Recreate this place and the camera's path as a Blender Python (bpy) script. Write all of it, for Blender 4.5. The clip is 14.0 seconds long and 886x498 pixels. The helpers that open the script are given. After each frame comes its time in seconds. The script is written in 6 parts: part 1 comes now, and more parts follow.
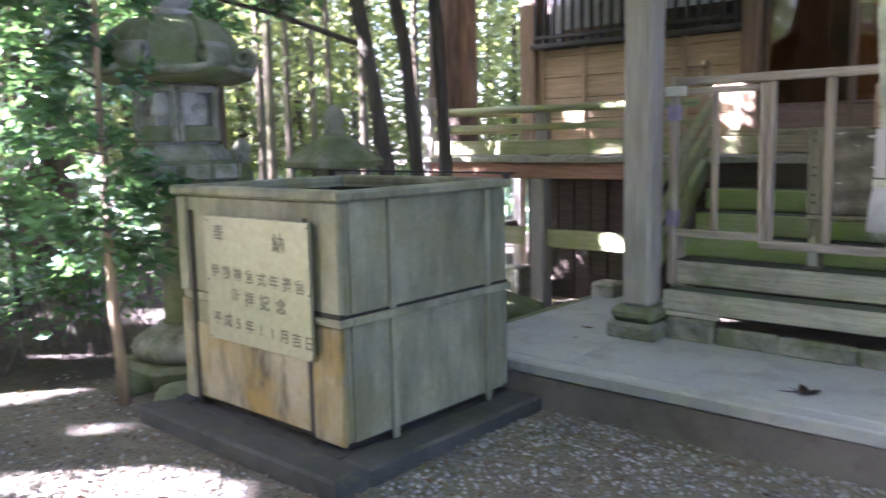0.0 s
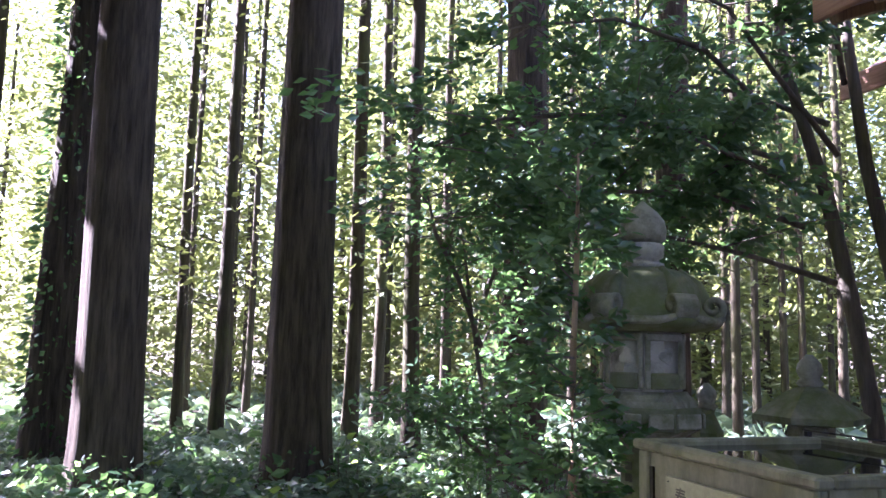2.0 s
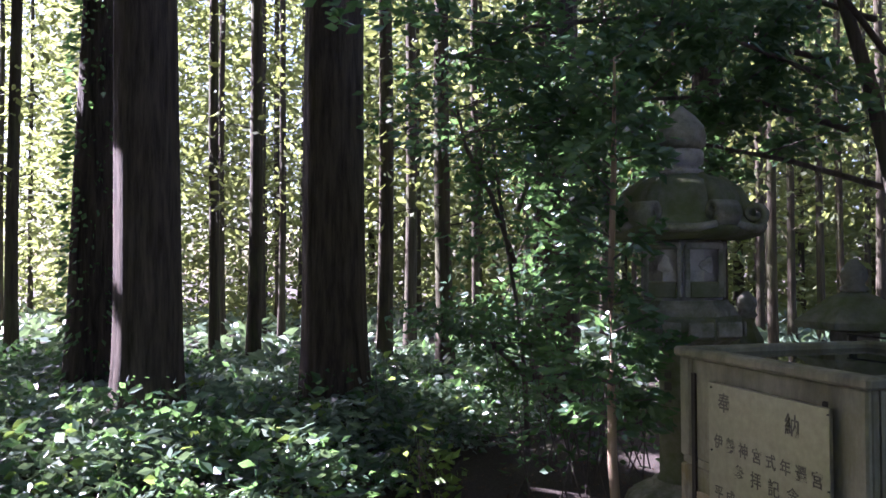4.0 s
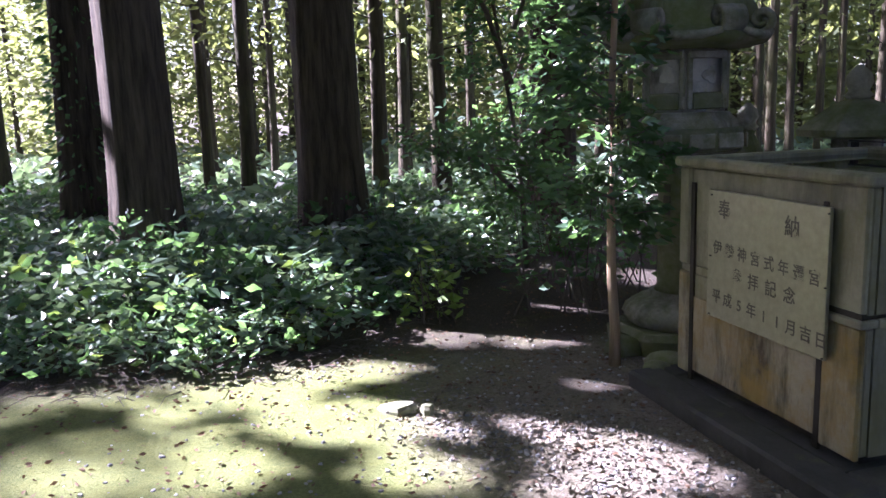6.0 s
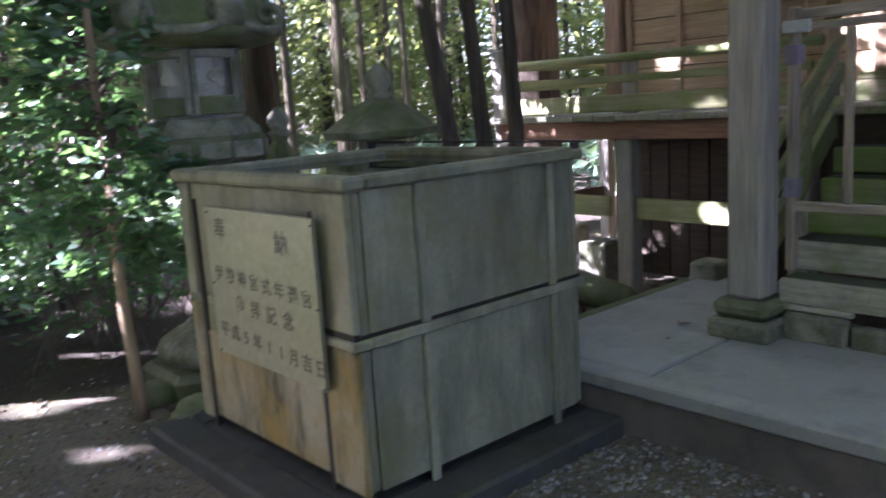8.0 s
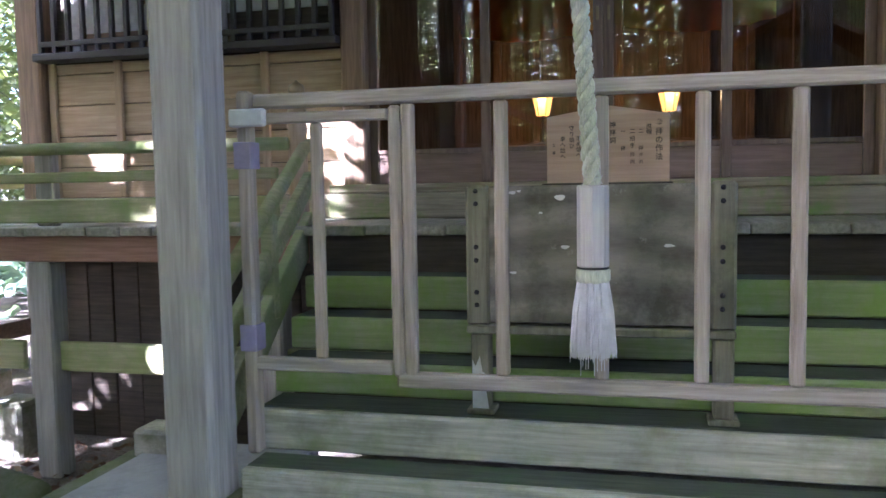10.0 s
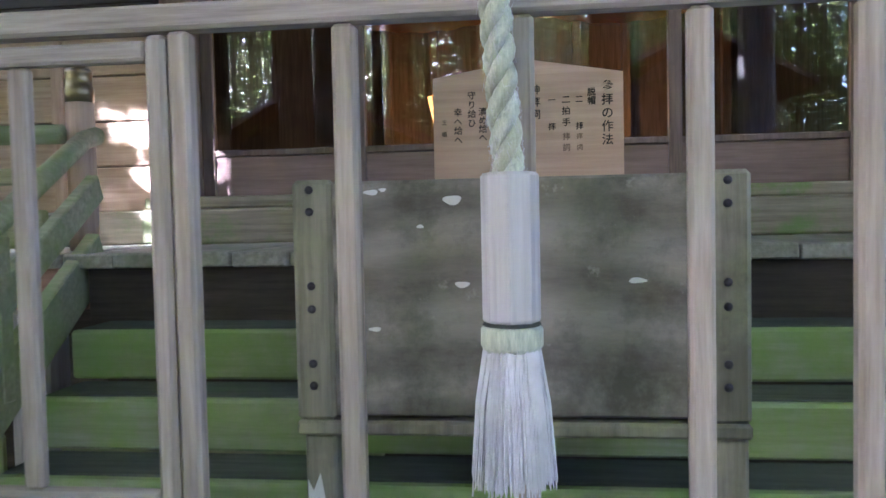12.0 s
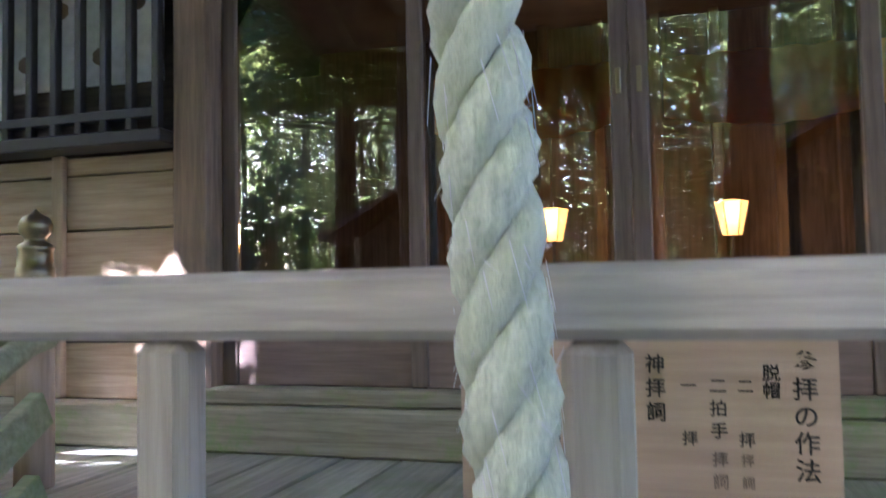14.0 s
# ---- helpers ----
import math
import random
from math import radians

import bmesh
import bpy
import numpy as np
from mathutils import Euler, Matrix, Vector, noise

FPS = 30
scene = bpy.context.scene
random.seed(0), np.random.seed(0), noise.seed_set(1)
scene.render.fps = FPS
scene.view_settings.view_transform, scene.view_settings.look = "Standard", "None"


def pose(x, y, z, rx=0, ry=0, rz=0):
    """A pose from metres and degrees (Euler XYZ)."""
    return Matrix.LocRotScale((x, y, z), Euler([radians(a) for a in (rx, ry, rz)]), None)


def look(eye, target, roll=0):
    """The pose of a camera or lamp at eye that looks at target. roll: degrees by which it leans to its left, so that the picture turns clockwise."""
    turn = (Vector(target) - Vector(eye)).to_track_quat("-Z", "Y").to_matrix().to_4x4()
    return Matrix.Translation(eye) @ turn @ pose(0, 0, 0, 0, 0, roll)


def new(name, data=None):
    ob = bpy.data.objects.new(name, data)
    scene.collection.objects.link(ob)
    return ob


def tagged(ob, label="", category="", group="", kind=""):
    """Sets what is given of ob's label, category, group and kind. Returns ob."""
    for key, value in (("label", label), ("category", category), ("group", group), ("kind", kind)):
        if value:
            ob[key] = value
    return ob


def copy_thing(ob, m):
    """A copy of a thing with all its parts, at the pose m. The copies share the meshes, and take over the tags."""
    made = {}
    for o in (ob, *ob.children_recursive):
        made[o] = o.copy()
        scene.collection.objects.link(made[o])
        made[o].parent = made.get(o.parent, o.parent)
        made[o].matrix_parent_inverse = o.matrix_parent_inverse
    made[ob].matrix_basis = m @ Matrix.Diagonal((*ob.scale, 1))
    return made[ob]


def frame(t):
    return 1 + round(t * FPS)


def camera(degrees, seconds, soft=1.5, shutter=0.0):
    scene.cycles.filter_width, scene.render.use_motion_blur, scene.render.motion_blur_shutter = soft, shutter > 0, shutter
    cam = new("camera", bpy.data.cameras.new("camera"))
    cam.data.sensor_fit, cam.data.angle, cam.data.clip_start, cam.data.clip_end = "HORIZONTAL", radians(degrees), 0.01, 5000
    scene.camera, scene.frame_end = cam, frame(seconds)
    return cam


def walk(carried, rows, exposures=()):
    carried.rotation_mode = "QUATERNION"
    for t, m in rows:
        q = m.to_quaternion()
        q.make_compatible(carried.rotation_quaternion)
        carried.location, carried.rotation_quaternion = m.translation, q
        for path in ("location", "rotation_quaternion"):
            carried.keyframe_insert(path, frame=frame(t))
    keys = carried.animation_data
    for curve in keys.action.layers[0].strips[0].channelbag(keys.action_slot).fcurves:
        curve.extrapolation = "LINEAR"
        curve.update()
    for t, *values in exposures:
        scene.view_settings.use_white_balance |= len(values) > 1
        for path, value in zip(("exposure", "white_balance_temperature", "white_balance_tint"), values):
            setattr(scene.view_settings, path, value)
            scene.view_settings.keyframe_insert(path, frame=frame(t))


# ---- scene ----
cam = camera(57.1, 14.0, 1.5, 0.3)
PATH = [
    (0, (2.854, -2.497, 1.615), (1.538, -1.015, 1.35), -1.2),
    (0.5, (2.782, -2.441, 1.691), (1.177, -1.272, 1.447), 0.1),
    (1, (2.804, -2.466, 1.815), (1.009, -1.593, 1.69), -0.1),
    (1.5, (2.767, -2.476, 1.886), (0.902, -1.761, 1.984), -0.1),
    (2, (2.838, -2.516, 1.893), (0.939, -1.934, 2.132), 1.3),
    (4.5, (2.693, -2.54, 1.798), (0.761, -2.024, 1.755), -1.2),
    (5, (2.661, -2.559, 1.762), (0.744, -2.017, 1.578), -1.2),
    (5.5, (2.665, -2.56, 1.745), (0.761, -2.018, 1.443), -1.6),
    (6, (2.69, -2.555, 1.725), (0.792, -2.032, 1.376), -1.9),
    (6.5, (2.68, -2.548, 1.715), (0.83, -1.907, 1.31), -2.4),
    (7, (2.58, -2.26, 1.66), (0.825, -1.392, 1.228), -2.9),
    (7.5, (2.497, -1.952, 1.625), (0.883, -0.845, 1.21), -3.0),
    (8, (2.397, -1.661, 1.643), (0.919, -0.363, 1.283), -3.6),
    (8.5, (2.19, -1.4, 1.615), (1.0, 0.188, 1.365), -3.6),
    (9, (2.021, -0.979, 1.673), (1.228, 0.844, 1.453), -2.8),
    (11.3, (1.713, 0.534, 1.545), (1.403, 2.506, 1.42), -0.8),
    (11.5, (1.691, 0.656, 1.541), (1.431, 2.635, 1.415), -1.0),
    (12, (1.755, 1.022, 1.555), (1.505, 3.004, 1.47), -1.2),
    (12.5, (1.738, 1.401, 1.53), (1.408, 3.373, 1.51), -0.7),
    (13, (1.674, 1.77, 1.713), (1.281, 3.731, 1.739), -1.0),
    (13.5, (1.749, 1.931, 1.851), (1.314, 3.883, 1.893), -1.6),
    (14, (1.774, 2.021, 1.968), (1.211, 3.937, 2.069), -1.1),
]
EXPOSURES = [(0.0, 5.28, 5400, 38), (0.5, 5.18, 5400, 40), (1.5, 4.62, 5400, 42), (2.0, 4.25, 5400, 43), (4.5, 3.28, 5400, 44), (6.5, 3.55, 5400, 40), (7.5, 3.95, 5400, 38), (8.0, 4.3, 5350, 37), (8.5, 4.52, 5300, 36), (9.0, 4.8, 5250, 36), (11.5, 5.7, 5010, 36), (12.5, 5.65, 4980, 36), (13.5, 5.43, 4960, 36), (14.0, 5.57, 4960, 34)]
walk(cam, [(t, look(e, g, r)) for t, e, g, r in PATH], EXPOSURES)

# ---- light ----
SUN_TO = Vector((-0.52, -0.66, 0.58)).normalized()
world = bpy.data.worlds.new("world")
scene.world = world
world.use_nodes = True
wn = world.node_tree
sky = wn.nodes.new("ShaderNodeTexSky")
sky.sky_type = "NISHITA"
sky.sun_disc = False
sky.sun_elevation = math.asin(SUN_TO.z)
sky.sun_rotation = math.atan2(SUN_TO.x, SUN_TO.y)
sky.air_density, sky.dust_density, sky.ozone_density = 1.0, 2.0, 1.0
wn.nodes["Background"].inputs[1].default_value = 0.05
wn.links.new(sky.outputs[0], wn.nodes["Background"].inputs[0])
sun = new("sun", bpy.data.lights.new("sun", "SUN"))
sun.data.energy, sun.data.angle, sun.data.color = 5.0, radians(0.55), (1.0, 0.95, 0.85)
sun.matrix_world = look(SUN_TO * 40, (0, 0, 0))

# ---- materials ----
def tree_of(name):
    m = bpy.data.materials.new(name)
    m.use_nodes = True
    nt = m.node_tree
    return m, nt, nt.nodes["Principled BSDF"]


def coords(nt, scale=(1, 1, 1)):
    tc = nt.nodes.new("ShaderNodeTexCoord")
    mp = nt.nodes.new("ShaderNodeMapping")
    mp.inputs["Scale"].default_value = scale
    nt.links.new(tc.outputs["Object"], mp.inputs["Vector"])
    return mp.outputs[0]


def noise_of(nt, vec, scale, detail=6, rough=0.6, seed=0.0):
    n = nt.nodes.new("ShaderNodeTexNoise")
    n.noise_dimensions = "4D"
    n.inputs["Scale"].default_value = scale
    n.inputs["Detail"].default_value = detail
    n.inputs["Roughness"].default_value = rough
    oi = nt.nodes.new("ShaderNodeObjectInfo")
    ma = nt.nodes.new("ShaderNodeMath")
    ma.operation = "MULTIPLY_ADD"
    ma.inputs[1].default_value, ma.inputs[2].default_value = 20.0, seed
    nt.links.new(oi.outputs["Random"], ma.inputs[0])
    nt.links.new(ma.outputs[0], n.inputs["W"])
    nt.links.new(vec, n.inputs["Vector"])
    return n.outputs["Fac"]


def ramp_of(nt, fac, lo, hi, a=(0, 0, 0), b=(1, 1, 1)):
    r = nt.nodes.new("ShaderNodeValToRGB")
    r.color_ramp.elements[0].position, r.color_ramp.elements[1].position = lo, hi
    r.color_ramp.elements[0].color, r.color_ramp.elements[1].color = (*a, 1), (*b, 1)
    nt.links.new(fac, r.inputs[0])
    return r.outputs[0]


def mix_of(nt, fac, a, b):
    mx = nt.nodes.new("ShaderNodeMix")
    mx.data_type = "RGBA"
    for sock, v in ((mx.inputs[0], fac), (mx.inputs[6], a), (mx.inputs[7], b)):
        if isinstance(v, (int, float)):
            sock.default_value = v
        elif isinstance(v, tuple):
            sock.default_value = (*v, 1)
        else:
            nt.links.new(v, sock)
    return mx.outputs[2]


def bump_of(nt, bsdf, height, strength, distance):
    b = nt.nodes.new("ShaderNodeBump")
    b.inputs["Strength"].default_value, b.inputs["Distance"].default_value = strength, distance
    nt.links.new(height, b.inputs["Height"])
    nt.links.new(b.outputs[0], bsdf.inputs["Normal"])


def up_of(nt, lo, hi):
    g = nt.nodes.new("ShaderNodeNewGeometry")
    s = nt.nodes.new("ShaderNodeSeparateXYZ")
    nt.links.new(g.outputs["Normal"], s.inputs[0])
    r = nt.nodes.new("ShaderNodeMapRange")
    r.inputs[1].default_value, r.inputs[2].default_value = lo, hi
    nt.links.new(s.outputs[2], r.inputs[0])
    return r.outputs[0]


def times(nt, a, b, op="MULTIPLY"):
    m = nt.nodes.new("ShaderNodeMath")
    m.operation = op
    for i, v in enumerate((a, b)):
        if isinstance(v, (int, float)):
            m.inputs[i].default_value = v
        else:
            nt.links.new(v, m.inputs[i])
    return m.outputs[0]


GRAIN = {"x": (1.3, 24, 24), "y": (24, 1.3, 24), "z": (24, 24, 1.3)}


def wood(name, dark, light, grain, stain=(0.1, 0.1, 0.08), stain_at=(0.5, 0.75), moss=None, moss_at=(0.45, 0.7), rough=0.75, bump=0.5):
    m, nt, b = tree_of(name)
    v = coords(nt, GRAIN[grain])
    g = noise_of(nt, v, 2.2, 5, 0.65)
    c = ramp_of(nt, g, 0.3, 0.7, dark, light)
    s = ramp_of(nt, noise_of(nt, coords(nt), 3.0, 6, 0.65, 3.0), *stain_at)
    c = mix_of(nt, times(nt, s, 0.7), c, stain)
    if moss:
        q = ramp_of(nt, noise_of(nt, coords(nt), 4.5, 7, 0.7, 7.0), *moss_at)
        c = mix_of(nt, times(nt, q, 0.85), c, moss)
    nt.links.new(c, b.inputs["Base Color"])
    b.inputs["Roughness"].default_value = rough
    b.inputs["Specular IOR Level"].default_value = 0.3
    bump_of(nt, b, g, bump, 0.004)
    return m


def mineral(name, c1, c2, stain, moss=None, scale=6.0, stain_at=(0.5, 0.72), moss_at=(0.5, 0.7), rough=0.85, bump=0.5, streak=0.0, dist=0.006, moss_up=False):
    m, nt, b = tree_of(name)
    v = coords(nt)
    big = noise_of(nt, v, scale * 0.35, 7, 0.65)
    fine = noise_of(nt, v, scale * 12, 6, 0.7, 2.0)
    c = ramp_of(nt, big, 0.3, 0.7, c1, c2)
    c = mix_of(nt, 0.25, c, ramp_of(nt, fine, 0.35, 0.65, c1, c2))
    sv = coords(nt, (1.7, 1.7, 0.4)) if streak else v
    s = ramp_of(nt, noise_of(nt, sv, scale * 0.8, 8, 0.7, 4.0), *stain_at)
    c = mix_of(nt, times(nt, s, 0.8), c, stain)
    if moss:
        q = ramp_of(nt, noise_of(nt, v, scale * 0.6, 9, 0.72, 9.0), *moss_at)
        if moss_up:
            q = times(nt, q, up_of(nt, -0.2, 0.7))
        c = mix_of(nt, times(nt, q, 0.85), c, moss)
    nt.links.new(c, b.inputs["Base Color"])
    b.inputs["Roughness"].default_value = rough
    b.inputs["Specular IOR Level"].default_value = 0.3
    h = nt.nodes.new("ShaderNodeMix")
    h.inputs[0].default_value = 0.5
    nt.links.new(big, h.inputs[2])
    nt.links.new(fine, h.inputs[3])
    bump_of(nt, b, h.outputs[0], bump, dist)
    return m


def plywood(name):
    """Rotary-cut ply gone grey: swirling figure, fine grain, green and dark weathering."""
    m, nt, b = tree_of(name)
    wav = nt.nodes.new("ShaderNodeTexWave")
    wav.wave_type = "BANDS"
    wav.bands_direction = "Z"
    wav.inputs["Scale"].default_value = 1.3
    wav.inputs["Distortion"].default_value = 14.0
    wav.inputs["Detail"].default_value = 3.0
    wav.inputs["Detail Scale"].default_value = 0.45
    nt.links.new(coords(nt, (0.9, 1, 1.6)), wav.inputs[0])
    fig = ramp_of(nt, wav.outputs["Fac"], 0.1, 0.9, (0.125, 0.11, 0.085), (0.29, 0.265, 0.215))
    grain = noise_of(nt, coords(nt, (3.0, 12, 14)), 2.5, 8, 0.75)
    c = mix_of(nt, 0.4, fig, ramp_of(nt, grain, 0.3, 0.7, (0.1, 0.09, 0.07), (0.31, 0.285, 0.235)))
    c = mix_of(nt, times(nt, ramp_of(nt, noise_of(nt, coords(nt), 2.6, 8, 0.72, 3.0), 0.5, 0.64), 0.8), c, (0.06, 0.056, 0.038))
    c = mix_of(nt, times(nt, ramp_of(nt, noise_of(nt, coords(nt), 3.4, 9, 0.75, 8.0), 0.52, 0.7), 0.6), c, (0.22, 0.22, 0.13))
    c = mix_of(nt, times(nt, ramp_of(nt, noise_of(nt, coords(nt), 22, 7, 0.7, 5.0), 0.62, 0.7), 0.5), c, (0.4, 0.38, 0.33))
    nt.links.new(c, b.inputs["Base Color"])
    b.inputs["Roughness"].default_value = 0.75
    b.inputs["Specular IOR Level"].default_value = 0.3
    bump_of(nt, b, grain, 0.35, 0.003)
    return m


def plain(name, col, rough=0.5, metal=0.0, emit=0.0):
    m, nt, b = tree_of(name)
    n = noise_of(nt, coords(nt), 25, 5, 0.6)
    c = ramp_of(nt, n, 0.3, 0.7, tuple(k * 0.82 for k in col), tuple(min(1, k * 1.1) for k in col))
    nt.links.new(c, b.inputs["Base Color"])
    b.inputs["Roughness"].default_value, b.inputs["Metallic"].default_value = rough, metal
    if emit:
        b.inputs["Emission Color"].default_value = (*col, 1)
        b.inputs["Emission Strength"].default_value = emit
    return m


def leafy(name, c1, c2, through_col, gloss=0.45, trans=0.45, spec=0.5):
    m, nt, b = tree_of(name)
    g = nt.nodes.new("ShaderNodeNewGeometry")
    c = ramp_of(nt, g.outputs["Random Per Island"], 0.0, 1.0, c1, c2)
    n = noise_of(nt, coords(nt), 0.8, 3, 0.5)
    c = mix_of(nt, times(nt, ramp_of(nt, n, 0.35, 0.65), 0.4), c, tuple(k * 0.6 for k in c1))
    nt.links.new(c, b.inputs["Base Color"])
    b.inputs["Roughness"].default_value = gloss
    b.inputs["Specular IOR Level"].default_value = spec
    tr = nt.nodes.new("ShaderNodeBsdfTranslucent")
    tr.inputs[0].default_value = (*through_col, 1)
    mx = nt.nodes.new("ShaderNodeMixShader")
    mx.inputs[0].default_value = trans
    nt.links.new(b.outputs[0], mx.inputs[1])
    nt.links.new(tr.outputs[0], mx.inputs[2])
    nt.links.new(mx.outputs[0], nt.nodes["Material Output"].inputs[0])
    return m


def bark(name, dark, light, moss=None, depth=0.03):
    m, nt, b = tree_of(name)
    v = coords(nt, (9, 9, 0.9))
    g = noise_of(nt, v, 2.0, 8, 0.7)
    c = ramp_of(nt, g, 0.35, 0.68, dark, light)
    if moss:
        q = ramp_of(nt, noise_of(nt, coords(nt, (1, 1, 0.4)), 2.5, 7, 0.7, 5.0), 0.5, 0.68)
        c = mix_of(nt, times(nt, q, 0.6), c, moss)
    nt.links.new(c, b.inputs["Base Color"])
    b.inputs["Roughness"].default_value = 0.9
    b.inputs["Specular IOR Level"].default_value = 0.2
    bump_of(nt, b, g, 1.0, depth)
    return m


M_POST = wood("grey_post_wood", (0.24, 0.22, 0.2), (0.46, 0.43, 0.39), "z", (0.3, 0.34, 0.28), (0.55, 0.8))
M_RAIL = wood("grey_rail_wood", (0.24, 0.2, 0.17), (0.5, 0.43, 0.37), "x", (0.36, 0.36, 0.32), (0.55, 0.8))
M_BAR = wood("grey_bar_wood", (0.24, 0.19, 0.15), (0.48, 0.4, 0.33), "z", (0.34, 0.36, 0.3), (0.5, 0.8))
M_RISER = wood("mossy_riser_wood", (0.26, 0.28, 0.15), (0.46, 0.46, 0.32), "x", (0.12, 0.16, 0.07), (0.55, 0.75), (0.24, 0.37, 0.085), (0.32, 0.58))
M_STEP = wood("worn_step_wood", (0.29, 0.28, 0.22), (0.58, 0.55, 0.47), "x", (0.12, 0.11, 0.075), (0.5, 0.7), (0.22, 0.27, 0.13), (0.5, 0.72))
# treads coloured much darker than the risers
M_TREAD = wood("dark_tread_wood", (0.05, 0.06, 0.045), (0.12, 0.13, 0.1), "x", (0.04, 0.06, 0.04), (0.5, 0.7), (0.07, 0.12, 0.05), (0.5, 0.7))
M_BOARD = wood("tan_wall_boards", (0.32, 0.22, 0.13), (0.52, 0.4, 0.26), "x", (0.26, 0.24, 0.17), (0.5, 0.8))
M_BOARDV = wood("tan_wall_studs", (0.3, 0.21, 0.13), (0.5, 0.38, 0.25), "z", (0.26, 0.22, 0.16), (0.5, 0.8))
M_PILLAR = wood("brown_pillar_wood", (0.16, 0.11, 0.075), (0.36, 0.25, 0.16), "z", (0.12, 0.1, 0.07), (0.5, 0.8))
M_BEAM = wood("brown_beam_wood", (0.18, 0.12, 0.08), (0.36, 0.26, 0.17), "x", (0.14, 0.15, 0.09), (0.5, 0.75))
M_REDBEAM = wood("reddish_beam_wood", (0.22, 0.12, 0.08), (0.4, 0.24, 0.17), "x", (0.2, 0.18, 0.12), (0.55, 0.8))
M_DECK = wood("grey_deck_boards", (0.2, 0.19, 0.15), (0.4, 0.38, 0.31), "y", (0.14, 0.17, 0.1), (0.5, 0.75), (0.18, 0.25, 0.11), (0.5, 0.75))
M_SILL = wood("mossy_sill_wood", (0.2, 0.17, 0.11), (0.4, 0.35, 0.25), "x", (0.16, 0.17, 0.1), (0.5, 0.75), (0.16, 0.27, 0.06), (0.5, 0.66))
M_MRAIL = wood("mossy_handrail_wood", (0.24, 0.23, 0.12), (0.42, 0.4, 0.24), "x", (0.14, 0.17, 0.07), (0.5, 0.75), (0.22, 0.3, 0.09), (0.42, 0.66))
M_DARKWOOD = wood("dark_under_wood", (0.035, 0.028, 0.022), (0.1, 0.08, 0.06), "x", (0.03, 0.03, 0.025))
M_FRAME = wood("brown_door_frame", (0.12, 0.085, 0.065), (0.23, 0.17, 0.13), "z", (0.1, 0.08, 0.06), rough=0.5)
M_DOORPANEL = wood("smooth_brown_door_panel", (0.17, 0.115, 0.09), (0.28, 0.2, 0.165), "x", (0.16, 0.12, 0.1), rough=0.45, bump=0.15)
M_BOX = plywood("weathered_plywood_panel")
M_BOXEND = wood("mossy_box_end", (0.15, 0.135, 0.095), (0.32, 0.295, 0.22), "z", (0.09, 0.085, 0.055), (0.45, 0.62), (0.25, 0.255, 0.15), (0.5, 0.66))
M_SIGNWOOD = wood("pale_signboard_wood", (0.42, 0.29, 0.2), (0.56, 0.41, 0.29), "x", (0.44, 0.33, 0.24), (0.5, 0.85), rough=0.6, bump=0.15)
M_NEWEL = wood("tan_newel_wood", (0.36, 0.25, 0.16), (0.56, 0.42, 0.29), "z", (0.34, 0.28, 0.2), (0.55, 0.8))
M_TANK = mineral("weathered_concrete_tank", (0.165, 0.162, 0.11), (0.36, 0.352, 0.255), (0.085, 0.083, 0.055), (0.17, 0.155, 0.06), 2.8, (0.43, 0.63), (0.5, 0.68), 0.7, 0.35, 1.0, 0.003)
M_TANKLOW = mineral("stained_concrete_tank_foot", (0.2, 0.18, 0.115), (0.38, 0.35, 0.25), (0.03, 0.024, 0.013), (0.27, 0.19, 0.05), 4.0, (0.46, 0.6), (0.43, 0.6), 0.8, 0.4, 1.0, 0.004)
# black for stains and joints, and for shade painted into gaps and openings
M_STAINSHADE = mineral("black_stain_and_shade", (0.012, 0.011, 0.009), (0.035, 0.03, 0.022), (0.01, 0.01, 0.009), None, 6.0, rough=0.6)
M_PLINTH = mineral("dark_wet_concrete", (0.035, 0.036, 0.034), (0.085, 0.085, 0.08), (0.03, 0.032, 0.027), (0.1, 0.12, 0.04), 6.0, (0.45, 0.7), (0.58, 0.74))
M_SLAB = mineral("grey_concrete_slab", (0.27, 0.275, 0.28), (0.4, 0.405, 0.4), (0.18, 0.185, 0.17), (0.17, 0.19, 0.11), 4.0, (0.5, 0.75), (0.64, 0.8), 0.85, 0.3)
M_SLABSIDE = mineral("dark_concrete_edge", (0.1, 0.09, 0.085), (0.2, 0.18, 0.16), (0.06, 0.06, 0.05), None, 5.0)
M_STONE = mineral("mossy_granite", (0.21, 0.205, 0.17), (0.42, 0.405, 0.36), (0.07, 0.07, 0.055), (0.1, 0.115, 0.05), 7.0, (0.48, 0.68), (0.42, 0.62), 0.9, 0.8)
M_STONEPALE = mineral("pale_granite", (0.34, 0.33, 0.31), (0.58, 0.56, 0.53), (0.14, 0.14, 0.12), (0.16, 0.17, 0.09), 7.0, (0.5, 0.66), (0.56, 0.72), 0.9, 0.8)
M_STONEMOSS = mineral("moss_covered_stone", (0.14, 0.14, 0.105), (0.29, 0.285, 0.22), (0.06, 0.065, 0.045), (0.105, 0.135, 0.045), 7.0, (0.48, 0.7), (0.36, 0.6), 0.95, 0.9)
M_METAL = plain("tank_sign_steel", (0.3, 0.295, 0.205), 0.4, 0.5)
M_INK = plain("black_lettering", (0.02, 0.018, 0.015), 0.6)
M_PLATEINK = plain("worn_dark_lettering", (0.075, 0.07, 0.055), 0.6)
M_DEADLEAF = plain("dark_dead_leaf", (0.06, 0.035, 0.025), 0.8)
M_FADED = plain("faded_lettering", (0.2, 0.14, 0.1), 0.7)
M_BRASS = plain("tarnished_brass", (0.3, 0.24, 0.14), 0.4, 0.9)
